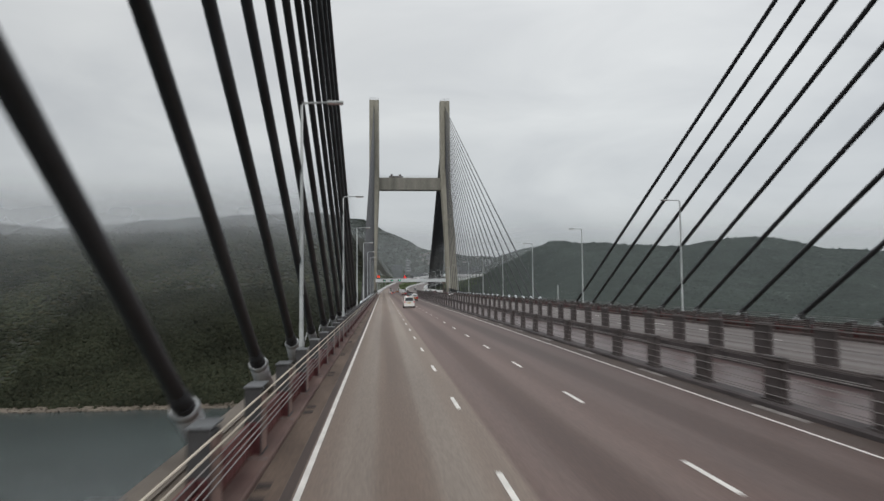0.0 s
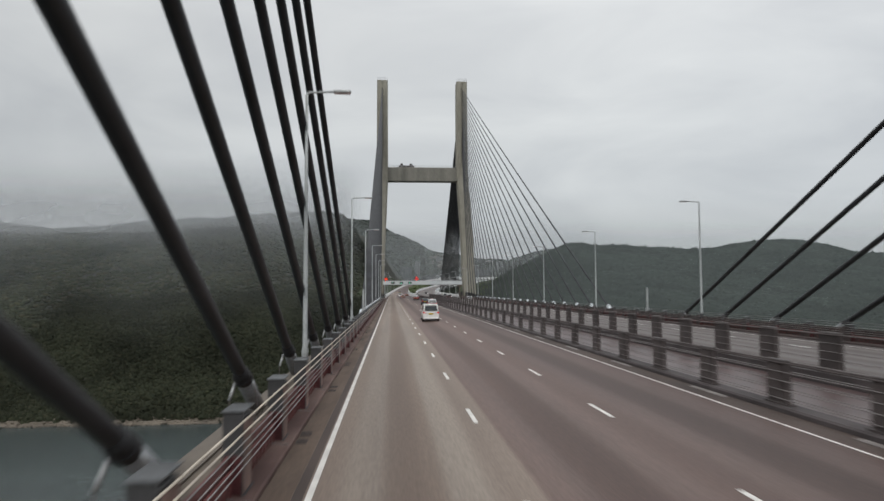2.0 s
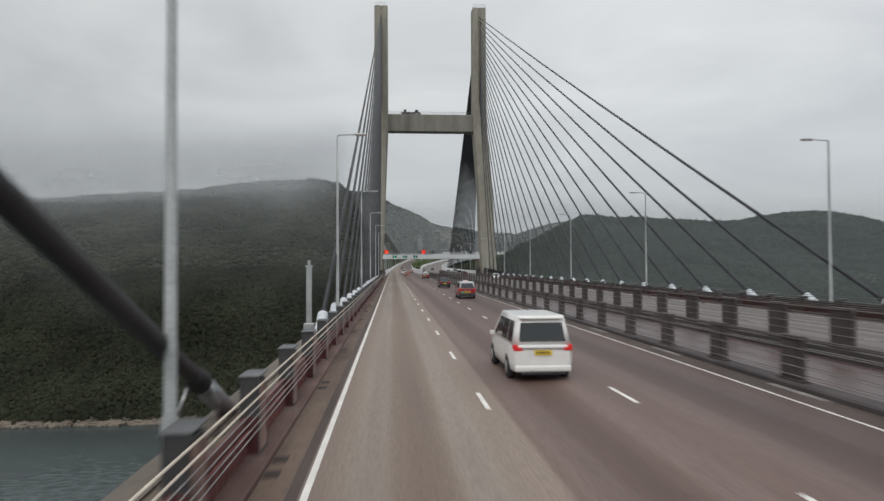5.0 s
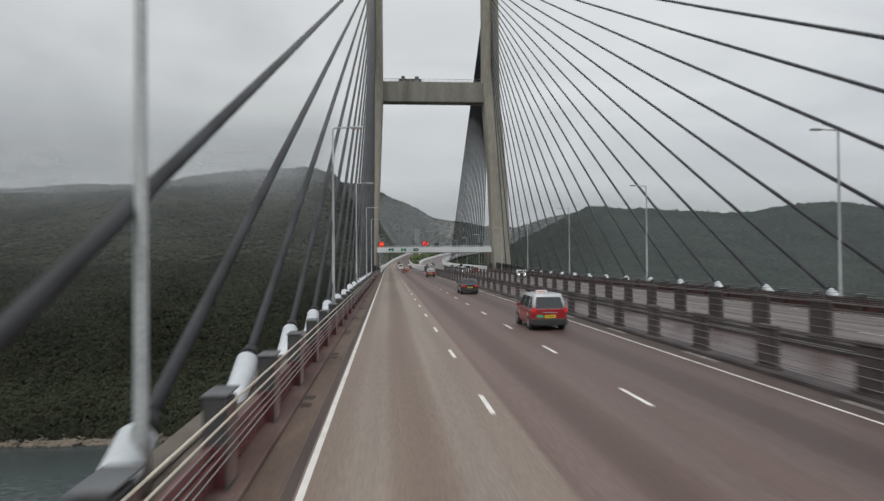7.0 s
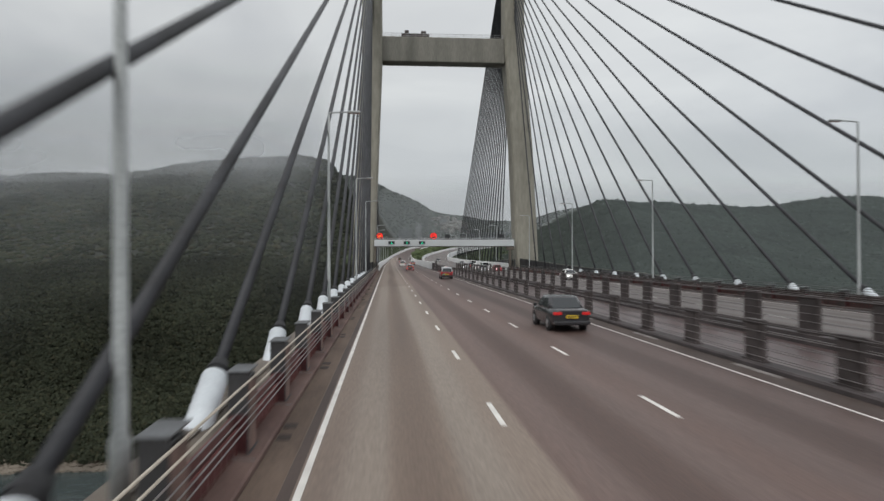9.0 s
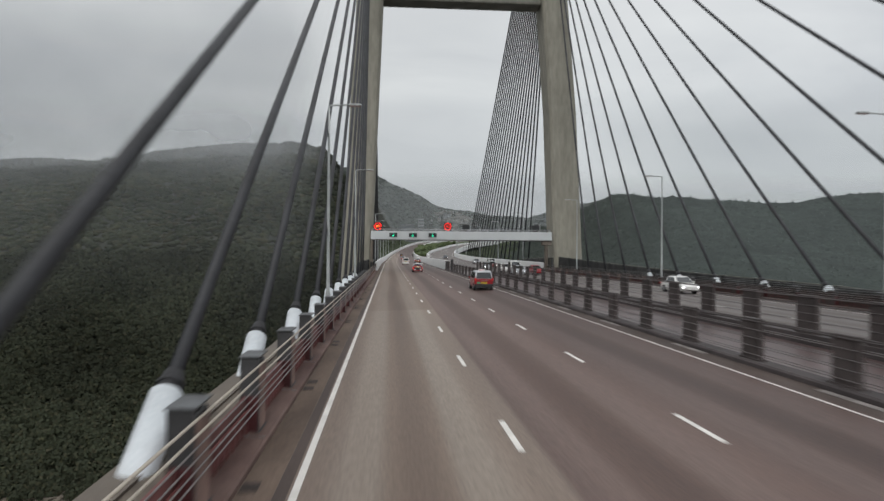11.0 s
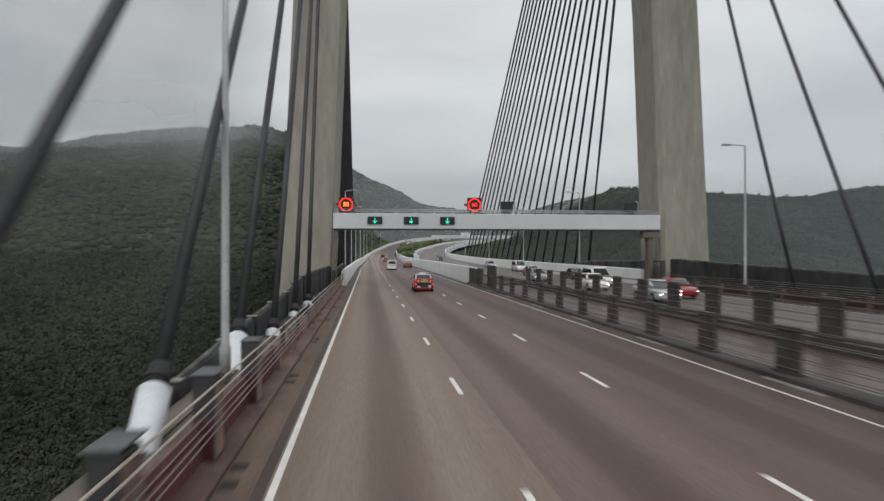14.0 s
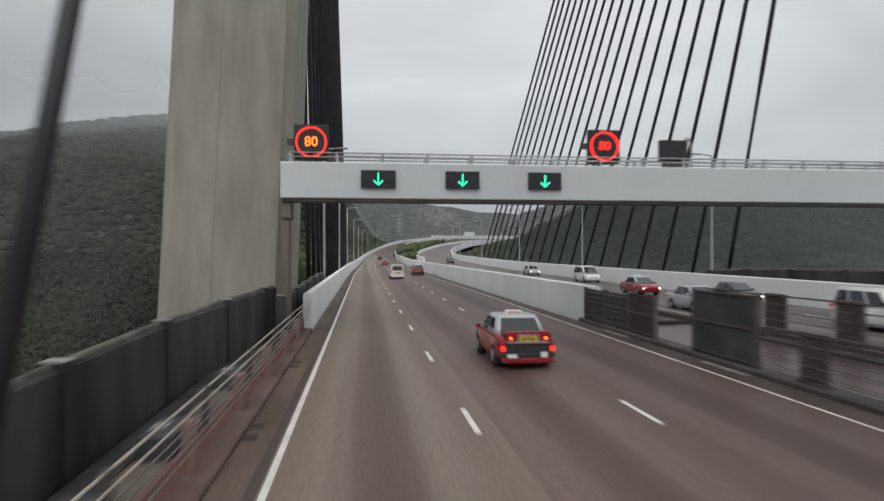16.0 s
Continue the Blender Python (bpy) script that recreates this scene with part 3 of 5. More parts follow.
# brown surfacing beside the edge lines, then the painted lines on top
strip("gutter_strip", -0.30, -0.10, z_near, NEAR_LINE, GUTTER, road, 0.003)
strip("gutter_strip", -0.855, -0.305, z_near, NEAR_LINE, TAN_GUTTER, road, 0.003)
strip("gutter_strip", 11.08, 11.74, z_near, NEAR_LINE, GUTTER, road, 0.003)
strip("edge_line", -0.06, 0.06, z_near, NEAR_LINE, LINE, road)
strip("edge_line", 10.91, 10.985, z_near, NEAR_LINE, LINE, road)
strip("gutter_strip", mirror(-0.10), mirror(-0.70), z_far, FAR_LINE, GUTTER, road_2, 0.003)
strip("gutter_strip", mirror(11.74), mirror(11.08), z_far, FAR_LINE, GUTTER, road_2, 0.003)
strip("edge_line", mirror(0.075), mirror(-0.075), z_far, FAR_LINE, LINE, road_2)
strip("edge_line", mirror(11.01), mirror(10.89), z_far, FAR_LINE, LINE, road_2)


def dashes(parent, xs, zf, shift, y0, y1, phase):
    bm = B()
    box(bm, -0.06, 0.06, -1.05, 1.05, 0.0, 0.006)
    me = mesh_of(bm, "lane_dash", LINE)
    for x in xs:
        y = phase
        while y < y1:
            if y > y0:
                dx, dz = shift(y)
                ob = new("lane_dash", me)
                ob.parent = parent
                slope = (shift(y + 1)[0] - shift(y - 1)[0]) / 2
                rise = (shift(y + 1)[1] - shift(y - 1)[1]) / 2
                ob.rotation_euler = (math.atan(rise), 0, -math.atan(slope))
                ob.location = (x + dx, y, zf(x) + dz + 0.001)
            y += DASH_STEP


DASH_STEP, DASH_PHASE = 8.774, 20.67 - 3 * 8.774
dashes(road, (3.65, 7.30), z_near, ours, -12, 700, DASH_PHASE)
dashes(road_2, (mirror(3.65), mirror(7.30)), z_far, theirs, 40, 640, DASH_PHASE + 3)

# deck girder below, and the sunken slab between the carriageways
bm = B()
sweep(bm, [(-2.95, -0.5), (mirror(-2.95), -0.5), (mirror(-2.2), -3.0), (mirror(3), -7.5), (3, -7.5), (-2.2, -3.0)], [(0, -110, 0), (0, 480, 0)])
solid("bridge_deck", bm, DARKWALL, "deep box girder of the bridge deck", "bridge deck", kind="structure")
bm = B()
sweep(bm, [(12.30, 0.05), (mirror(12.30), 0.05), (mirror(12.30), -0.4), (12.30, -0.4)], [(0, -110, 0), (0, Y_END, 0)])
solid("median_slab", bm, MEDIAN, "pale pinkish slab between the two median fences", "pavement", kind="structure")


def kerb(name, prof, line, label, mat=None):
    bm = B()
    sweep(bm, prof, line)
    return solid(name, bm, mat or KERB, label, "kerb", kind="structure")


BRIDGE_LINE = [(0, -110.0, 0), (0, Y_END, 0)]
near_kerb = kerb("kerb", [(-0.865, -0.3), (-0.865, 0.06), (-0.90, 0.09), (-1.58, 0.15), (-1.58, -0.3)], BRIDGE_LINE, "faded red painted kerb under the edge railing", RED_KERB)
kerb("kerb", [(mirror(-0.72), -0.3), (mirror(-0.72), 0.13), (mirror(-0.78), 0.17), (mirror(-1.58), 0.17), (mirror(-1.58), -0.3)], BRIDGE_LINE, "dark red stained kerb under the far edge railing", INFILL)
kerb("median_kerb", [(11.75, -0.3), (11.75, 0.40), (11.80, 0.45), (12.28, 0.45), (12.28, -0.3)], BRIDGE_LINE, "dark stained median kerb under the steel fence", MEDIANKERB)
kerb("median_kerb", [(mirror(11.75), -0.3), (mirror(11.75), 0.40), (mirror(11.80), 0.45), (mirror(12.28), 0.45), (mirror(12.28), -0.3)], BRIDGE_LINE, "dark stained median kerb on the opposite side", MEDIANKERB)
for s, nm in ((lambda v: v, "walkway"), (mirror, "walkway")):
    bm = B()
    sweep(bm, [(s(-1.58), 0.02), (s(-2.42), 0.02), (s(-2.42), -0.4), (s(-1.58), -0.4)], BRIDGE_LINE)
    solid(nm, bm, WALK, "stained tan concrete walkway outside the railing", "walkway", kind="structure")
    bm = B()
    sweep(bm, [(s(-2.42), -0.4), (s(-2.42), 0.07), (s(-2.98), 0.07), (s(-3.02), 0.03), (s(-3.02), -0.5)], [(0, -110.0, 0), (0, 286.0, 0)])
    solid("deck_edge", bm, PARAPET, "weathered beige concrete edge of the bridge deck", "kerb", kind="structure")
    bm = B()
    sweep(bm, [(s(-2.42), -0.4), (s(-2.42), 0.05), (s(-2.98), 0.05), (s(-3.02), 0.03), (s(-3.02), -0.5)], [(0, 286.0, 0), (0, 352.0, 0)])
    solid("deck_edge", bm, DARKWALL, "dark concrete edge of the deck near the tower", "kerb", kind="structure")


strip("resurfaced_lane", 0.10, 4.06, z_near, [(0, SURFACE_JOINT, 0), (0, Y_END, 0)] + [q for q in NEAR_LINE if Y_END < q[1] < 640], NEWER, road, 0.002)
bm = B()
box(bm, -0.11, 0.11, -1.2, 1.2, 0.0, 0.006)
me = mesh_of(bm, "drain_cover", KERB_PALE)
for y in np.arange(-8.0, 326.0, PITCH_DECK):
    ob = new("drain_cover", me)
    ob.parent = road
    ob.location = (11.60, float(y), z_near(11.60) + 0.004)

bm = B()
box(bm, -0.13, 0.13, -0.20, 0.20, 0.0, 0.008)
me = mesh_of(bm, "scupper", DARK_GRATE)
for y in np.arange(-20.6, 326.0, PITCH_DECK):
    for dy in (-0.45, 0.45):
        ob = new("scupper", me)
        ob.parent = road
        ob.location = (-0.70, float(y) + dy, z_near(-0.70) + 0.004)
bm = B()
for x0, x1, z0 in ((-1.20, -0.905, 0.094), (-1.56, -1.20, 0.122)):
    box(bm, x0, x1, -0.02, 0.02, z0 - 0.03, z0 + 0.022)
me = mesh_of(bm, "joint_strip", KERB_PALE)
for y in np.arange(137.8 - 36 * POST_PITCH - 0.6, 326.0, POST_PITCH):
    ob = new("joint_strip", me)
    ob.parent = near_kerb
    ob.location = (0, float(y) + 0.25, 0)

# ---------------------------------------------------------------- walls past the tower
def wall_along(name, x_in, x_out, top, base, line, ys, label, mat=WHITEWALL):
    st = [(dx, y, dz) for dx, y, dz in line if ys[0] <= y <= ys[1]]
    bm = B()
    c = 0.06 if x_out > x_in else -0.06
    sweep(bm, [(x_in, base), (x_in, top - 0.05), (x_in + c, top), (x_out - c, top), (x_out, top - 0.05), (x_out, base)], st)
    return solid(name, bm, mat, label, "wall", kind="structure")


wall_along("barrier_wall_west", -0.95, -1.30, 1.72, -1.0, NEAR_LINE, (Y_END, 940), "white concrete wall beside the road past the tower")
wall_along("barrier_wall_median", 12.45, 12.85, 1.95, -1.0, NEAR_LINE, (Y_END, 940), "white concrete median wall past the tower")
wall_along("barrier_wall_median_far", 17.0, 17.4, 1.55, -1.0, FAR_LINE, (480, 940), "white concrete wall on the far side of the planted median")
wall_along("barrier_wall_east", 30.6, 31.0, 1.72, -1.2, FAR_LINE, (Y_END, 940), "white concrete outer wall of the opposite carriageway")


# ---------------------------------------------------------------- tower
def leg_mesh(side, y0, depth):
    """A tapered hollow-looking leg with chamfered corners and a cable recess down each face."""
    levels = ((-62.0, 18.6, 24.6), (0.0, 16.85, 22.3), (30.0, 15.7, 20.85), (51.2, 14.85, 19.75), (57.2, 14.86, 19.72), (94.6, 14.95, 19.6))
    bm = B()
    rings = []
    for z, i, o in levels:
        if side > 0:                         # the eastern leg splays a little more
            i, o = i + 0.8 * max(0.0, min(1.0, (57 - z) / 27)), o + 0.8 * max(0.0, min(1.0, (57 - z) / 27))
        c = 0.45
        g = (i + o) / 2
        rc = 0.35 if z > 56 else 0.02
        pts = [(i + c, 0), (g - 0.45, 0), (g - 0.45, rc), (g + 0.45, rc), (g + 0.45, 0), (o - c, 0), (o, c), (o, depth - c), (o - c, depth), (g + 0.45, depth), (g + 0.45, depth - rc), (g - 0.45, depth - rc), (g - 0.45, depth), (i + c, depth), (i, depth - c), (i, c)]
        rings.append([bm.verts.new((MID + side * px, y0 + py, z)) for px, py in pts])
    n = len(rings[0])
    for a, b in zip(rings, rings[1:]):
        for k in range(n):
            j = (k + 1) % n
            bm.faces.new((a[k], a[j], b[j], b[k]))
    bm.faces.new(rings[-1])
    bmesh.ops.recalc_face_normals(bm, faces=bm.faces)
    return bm


def build_tower(y0, label):
    t = thing("bridge_tower", label, "bridge tower")
    for side in (-1, 1):
        part("leg", leg_mesh(side, y0, 6.0), CONCRETE, t)
        # maintenance rail on the leg head
        bm = B()
        g = MID + side * 17.3
        for dy in (0.3, 5.7):
            bm = B()
            for dx in (-2.1, -1.05, 0, 1.05, 2.1):
                tube(bm, (g + dx, y0 + dy, 94.55), (g + dx, y0 + dy, 95.80), 0.05, sides=6)
            for z in (95.20, 95.78):
                tube(bm, (g - 2.1, y0 + dy, z), (g + 2.1, y0 + dy, z), 0.04, sides=6)
            part("top_rail", bm, GALV, t, "thin steel rail on the leg head")
    bm = B()
    box(bm, MID - 15.0, MID + 15.0, y0 + 0.9, y0 + 5.1, 50.6, 56.7, 0.25)
    part("crossbeam", bm, CROSSCON, t, "stained concrete crossbeam")
    bm = B()
    for x in np.linspace(MID - 14.5, MID + 14.5, 16):
        tube(bm, (x, y0 + 1.2, 56.45), (x, y0 + 1.2, 57.55), 0.05, sides=6)
    tube(bm, (MID - 14.5, y0 + 1.2, 57.50), (MID + 14.5, y0 + 1.2, 57.50), 0.05, sides=6)
    tube(bm, (MID - 14.5, y0 + 1.2, 57.00), (MID + 14.5, y0 + 1.2, 57.00), 0.04, sides=6)
    part("beam_rail", bm, GALV, t, "thin steel rail along the crossbeam")
    bm = B()
    box(bm, 4.6, 11.4, y0 + 1.6, y0 + 4.0, 56.45, 57.60, 0.05)
    box(bm, 5.4, 6.4, y0 + 1.8, y0 + 3.6, 57.55, 58.50, 0.05)
    box(bm, 9.4, 10.6, y0 + 1.8, y0 + 3.6, 57.55, 58.40, 0.05)
    part("maintenance_cradle", bm, FENCE, t, "dark maintenance cradle on the beam")
    return t


build_tower(Y_TOWER, "tall beige concrete H-shaped tower with tapering legs")
build_tower(Y_REAR - 6, "tall concrete H-shaped tower at the span's other end")

# ---------------------------------------------------------------- stay cables
def stay_cable(x, y, x_t, y_t, z_t, early, low=0.15, z_ref=1.25, radius=0.14):
    """Black sheathed cable, its guide pipe at the deck and the rubber collar."""
    head = Vector((x_t, y_t, z_t))
    d = (head - Vector((x, y, z_ref))).normalized()
    foot = Vector((x, y, z_ref)) - d * ((z_ref - low) / d.z)
    start = foot + d * (0.9 / d.z)
    bm = B()
    span = (head - start).length
    pts = [start + (head - start) * k - Vector((0, 0, 0.0025 * span * 4 * k * (1 - k))) for k in (0, 0.12, 0.3, 0.5, 0.7, 0.88, 1)]
    pipe_path(bm, [p - foot for p in pts], 0.18 if early else radius, 12)
    ob = new("stay_cable", mesh_of(bm, "stay_cable", CABLE))
    ob.location = foot
    tagged(ob, "thick black sheathed stay cable with a %s guide pipe" % ("grey steel" if early else "white"), "stay cable", "stay cables")
    bm = B()
    sleeve = early and y < 35
    rad = 0.29 if sleeve else 0.225 if early else 0.30
    tall = 1.0 if early or x > MID else 0.62 if y < 190 else 0.78
    a, b = -d * (0.1 if early or x > MID else 1.3 / d.z), d * (tall / d.z)
    tube(bm, a, b, rad, sides=18)
    tube(bm, b - d * 0.05, b + d * 0.12, rad + (0.03 if sleeve else 0), 0.27 if sleeve else 0.20, sides=18)
    part("guide_pipe", bm, GALV if sleeve else EARLY if early else TUBE, ob)
    bm = B()
    tube(bm, b + d * 0.06, b + d * (0.75 if early else 0.55), 0.26 if early else 0.235, 0.19, sides=14)
    tube(bm, b + d * 0.2, b + d * 0.30, 0.25, sides=14)
    part("collar", bm, COLLAR, ob)
    if early and not sleeve:
        for k in (-1, 1):
            p = b + d * 0.05 + Vector((k * 0.18, 0, 0.02))
            q = Vector((k * 0.30, b.y - 0.42 if k < 0 else b.y + 0.3, 0.5))
            r = Vector((k * 0.34, q.y - 0.15, -0.10))
            bm = B()
            tube(bm, p, q, 0.045, sides=8)
            br = part("brace", bm, GALV, ob, "bright steel brace")
            bm = B()
            tube(bm, q + (p - q) * 0.1, r, 0.018, sides=6)
            box(bm, r.x - 0.1, r.x + 0.1, r.y - 0.12, r.y + 0.12, r.z - 0.02, r.z + 0.015)
            part("stay_rod", bm, FENCE, ob, "thin dark rod on a foot plate")
    return ob


def top_height(y_off):
    """Height of the tower anchorage for a cable that meets the deck y_off metres from the tower."""
    return 62.0 + 29.0 * (y_off - 21.0) / 174.0


PITCH = 8.27
FIRST = [14.7 + PITCH * k for k in range(-3, 12)]
SECOND = [130.2 + PITCH * k for k in range(22)]
for sx in (-2.6, mirror(-2.6)):
    side = -1 if sx < MID else 1
    for y in FIRST:
        stay_cable(sx, y, MID + side * 17.3, Y_REAR - 0.3, 75.5 + 0.147 * (y + 91 - 105), True, 0.15, 1.08 if side < 0 else 1.25)
    for y in SECOND:
        stay_cable(sx, y, MID + side * 17.3, Y_TOWER + 0.3, top_height(Y_TOWER - y), False, 0.15 if y < 280 else -0.6, 0.8 if side < 0 and y < 180 else 0.5)
    for k in range(20):
        y = 351.5 + 6.4 * k
        stay_cable(mirror(-2.9) if side > 0 else -2.9, y, MID + side * 17.3, Y_TOWER + 5.8, 60 + 31 * k / 19, False, -0.4, 1.25, 0.175)


# ---------------------------------------------------------------- railings
def edge_railing(s, y0, y1, infill, rail, label):
    """Broad box posts with lighter sides, rails and wires along their road face."""
    t = thing("edge_railing", label, "railing")
    k = 1 if s(1) > s(0) else -1
    x0, x1 = sorted((s(-1.44), s(-1.09)))
    h = 1.50 if k > 0 else 1.22
    bm = B()
    box(bm, x0, x1, 0.0, 0.05, 0.06, h, 0.012)
    box(bm, x0 + 0.03, x1 - 0.03, 0.05, 0.78, 0.06, h - 0.08, 0.02)
    box(bm, x0 - 0.03, x1 + 0.03, -0.04, 0.82, 0.06, 0.11)
    post = mesh_of(bm, "post", POST)
    bm = B()
    box(bm, x0 + 0.018, x1 - 0.018, -0.012, 0.79, 0.115, 0.78, 0.01)
    sleeve = mesh_of(bm, "post_sleeve", SLEEVE)
    # pink plates on the near posts, also paled to imitate light on that face
    bm = B()
    a, b = sorted((s(-1.085) - k * 0.03, s(-1.085) - k * 0.005))
    box(bm, a, b, 0.06, 0.74, 0.12, h - 0.14, 0.01)
    plate = mesh_of(bm, "side_plate", POST_SIDE if k > 0 else INFILL)
    bm = B()
    box(bm, x0 - 0.02, x1 + 0.02, -0.03, 0.80, h + 0.002, h + 0.04, 0.012)
    cap = mesh_of(bm, "post_cap", LID)
    panel = None
    if infill:
        bm = B()
        xa, xb = sorted((s(-1.40), s(-1.37)))
        box(bm, xa, xb, 0.84, POST_PITCH - 0.03, 0.16, infill)
        for q in range(1, 8):
            v = 0.84 + (POST_PITCH - 0.9) * q / 8
            box(bm, xa - 0.012, xb + 0.012, v - 0.012, v + 0.012, 0.15, infill + 0.01)
        panel = mesh_of(bm, "infill_panel", INFILL)
    bm = B()
    xa, xb = sorted((s(-1.27), s(-1.245)))
    for q in range(9):
        v = 0.98 + (POST_PITCH - 1.2) * q / 8
        box(bm, xa, xb, v - 0.02, v + 0.02, 0.10, 0.56)
    box(bm, xa - 0.004, xb + 0.004, 0.80, POST_PITCH - 0.02, 0.53, 0.57)
    pickets = mesh_of(bm, "picket_panel", PICKET)
    bm = B()
    xa, xb = sorted((s(-1.345), s(-1.31)))
    box(bm, xa, xb, 0.80, POST_PITCH - 0.03, 0.12, 0.74, 0.008)
    box(bm, xa - 0.01, xb + 0.01, 0.80, POST_PITCH - 0.03, 0.74, 0.78)
    plinth = mesh_of(bm, "kick_panel", KICK)
    y = 137.8 - POST_PITCH * int((137.8 - y0 - 0.5) / POST_PITCH)
    bm = B()
    box(bm, x0 + 0.05, x1 - 0.03, 0.0, 0.35, 0.06, 0.88, 0.015)
    box(bm, x0, x1, -0.04, 0.40, 0.06, 0.10)
    short = mesh_of(bm, "post", POST_SIDE)
    bm = B()
    a, b = sorted((s(-1.10), s(-1.0)))
    box(bm, a, b, 0.12, 0.24, 0.80, 1.42, 0.01)
    arm = mesh_of(bm, "rail_bracket", FENCE)
    while y < y1 - 0.9:
        kit = (("post", post), ("post_sleeve", sleeve), ("side_plate", plate), ("post_cap", cap)) if y < 276 else (("post", short), ("rail_bracket", arm))
        for nm, me in kit + (("picket_panel", pickets), ("infill_panel", panel), ("kick_panel", plinth if k > 0 and y < 276 else None)):
            if me and (nm != "infill_panel" or y + POST_PITCH < y1):
                ob = new(nm, me)
                ob.parent = t
                ob.location = (0, y, 0)
        y += POST_PITCH
    for x, z, r, mat, nm in ((-1.05, 1.387, 0.020, rail, "top_rail"), (-0.985, 1.25, 0.018, rail, "top_rail"), (-1.0, 1.085, 0.013, WIRE, "wire"), (-1.0, 0.945, 0.013, WIRE, "wire"), (-1.0, 0.81, 0.013, WIRE, "wire"), (-1.0, 0.685, 0.013, WIRE, "wire")):
        bm = B()
        tube(bm, (s(x), y0, z), (s(x), y1, z), r, sides=8)
        part(nm, bm, mat, t)
    return t


KICK = material("faded_red_kick_panel", (0.150, 0.056, 0.054), 0.7, var=0.35, scale=1.1, fine=12, bump=0.12, per_piece=0.2)
SLEEVE = material("dark_red_post_sleeve", (0.090, 0.024, 0.026), 0.7, var=0.35, scale=1.5, fine=14, bump=0.12, per_piece=0.2)
PANEL = material("dark_brown_sheet_steel", (0.046, 0.036, 0.033), 0.6, metal=0.2, var=0.35, scale=0.8, fine=10, bump=0.12, per_piece=0.2)
LID = material("grey_steel_lid", (0.115, 0.12, 0.125), 0.6, metal=0.2, var=0.35, scale=1.2, fine=12, bump=0.15, per_piece=0.2)
edge_railing(lambda v: v, -60, Y_END, 0.0, RAIL, "brown steel railing with broad posts, beige top rails and wires")
edge_railing(mirror, -20, Y_END, 0.98, DULL_RAIL, "brown steel railing with broad posts on the far deck edge")


def median_fence(s, y0, y1, half, top, label):
    """Broad steel posts on the median kerb with wires between."""
    t = thing("median_fence", label, "fence")
    bm = B()
    box(bm, -0.09, 0.09, -half, half, 0.0, top - 0.45, 0.03)
    box(bm, -0.13, 0.13, -half - 0.08, half + 0.08, 0.0, 0.05)
    box(bm, -0.105, -0.085, -half + 0.08, half - 0.08, 0.12, top - 0.6)
    box(bm, 0.085, 0.105, -half + 0.08, half - 0.08, 0.12, top - 0.6)
    post = mesh_of(bm, "post", FENCE)
    y = y0 + 0.4
    while y < y1:
        ob = new("post", post)
        ob.parent = t
        ob.location = (s(12.02), y, 0.45)
        y += PITCH / 2
    n = 5
    for k in range(n):
        z = 0.62 + (top - 0.70) * k / (n - 1)
        for off in (-0.12, 0.12):
            bm = B()
            tube(bm, (s(12.02) + off, y0, z), (s(12.02) + off, y1, z), 0.024 if k == n - 1 else 0.013, sides=6)
            part("top_rail" if k == n - 1 else "wire", bm, FENCE if k == n - 1 else WIRE, t)
    return t


median_fence(lambda v: v, -20, 313.2, 0.46, 1.66, "dark steel median fence with broad posts and wires")
median_fence(mirror, -18, Y_END - 1, 0.62, 1.95, "second dark median fence beside the opposite carriageway")


# ---------------------------------------------------------------- street lamps
def street_lamp(s, y, h, label):
    t = thing("street_lamp", label, "street lamp", "street lamps", at=(s(-2.4), y, 0.072))
    k = 1 if s(1) > s(0) else -1
    bm = B()
    pipe_path(bm, [(0, 0, 0.0), (0, 0, 0.9), (0, 0, 1.0), (0, 0, h * 0.6), (0, 0, h - 0.12), (k * 0.05, 0, h - 0.03), (k * 0.16, 0, h), (k * 1.25, 0, h + 0.05)], [0.15, 0.15, 0.11, 0.085, 0.065, 0.06, 0.05, 0.045], 10)
    part("pole", bm, POLE, t)
    bm = B()
    box(bm, -0.40, 0.40, -0.15, 0.15, -0.07, 0.07, 0.05)
    head = part("lamp_head", bm, POLE, t)
    head.location = (k * 1.6, 0, h + 0.05)
    bm = B()
    box(bm, -0.36, 0.36, -0.12, 0.12, -0.09, -0.06, 0.01)
    lens = part("lens", bm, FADED, head)
    return t


for y in (33.0, 67.5, 103.0, 138.0, 173.8, 207.0, 243.3, 276.5):
    street_lamp(lambda v: v, y, 12.5, "slender grey street lamp with a short arm")
for k in range(-1, 8):
    street_lamp(mirror, 67.3 + 34.7 * k, 12.2, "slender grey street lamp on the far deck edge")

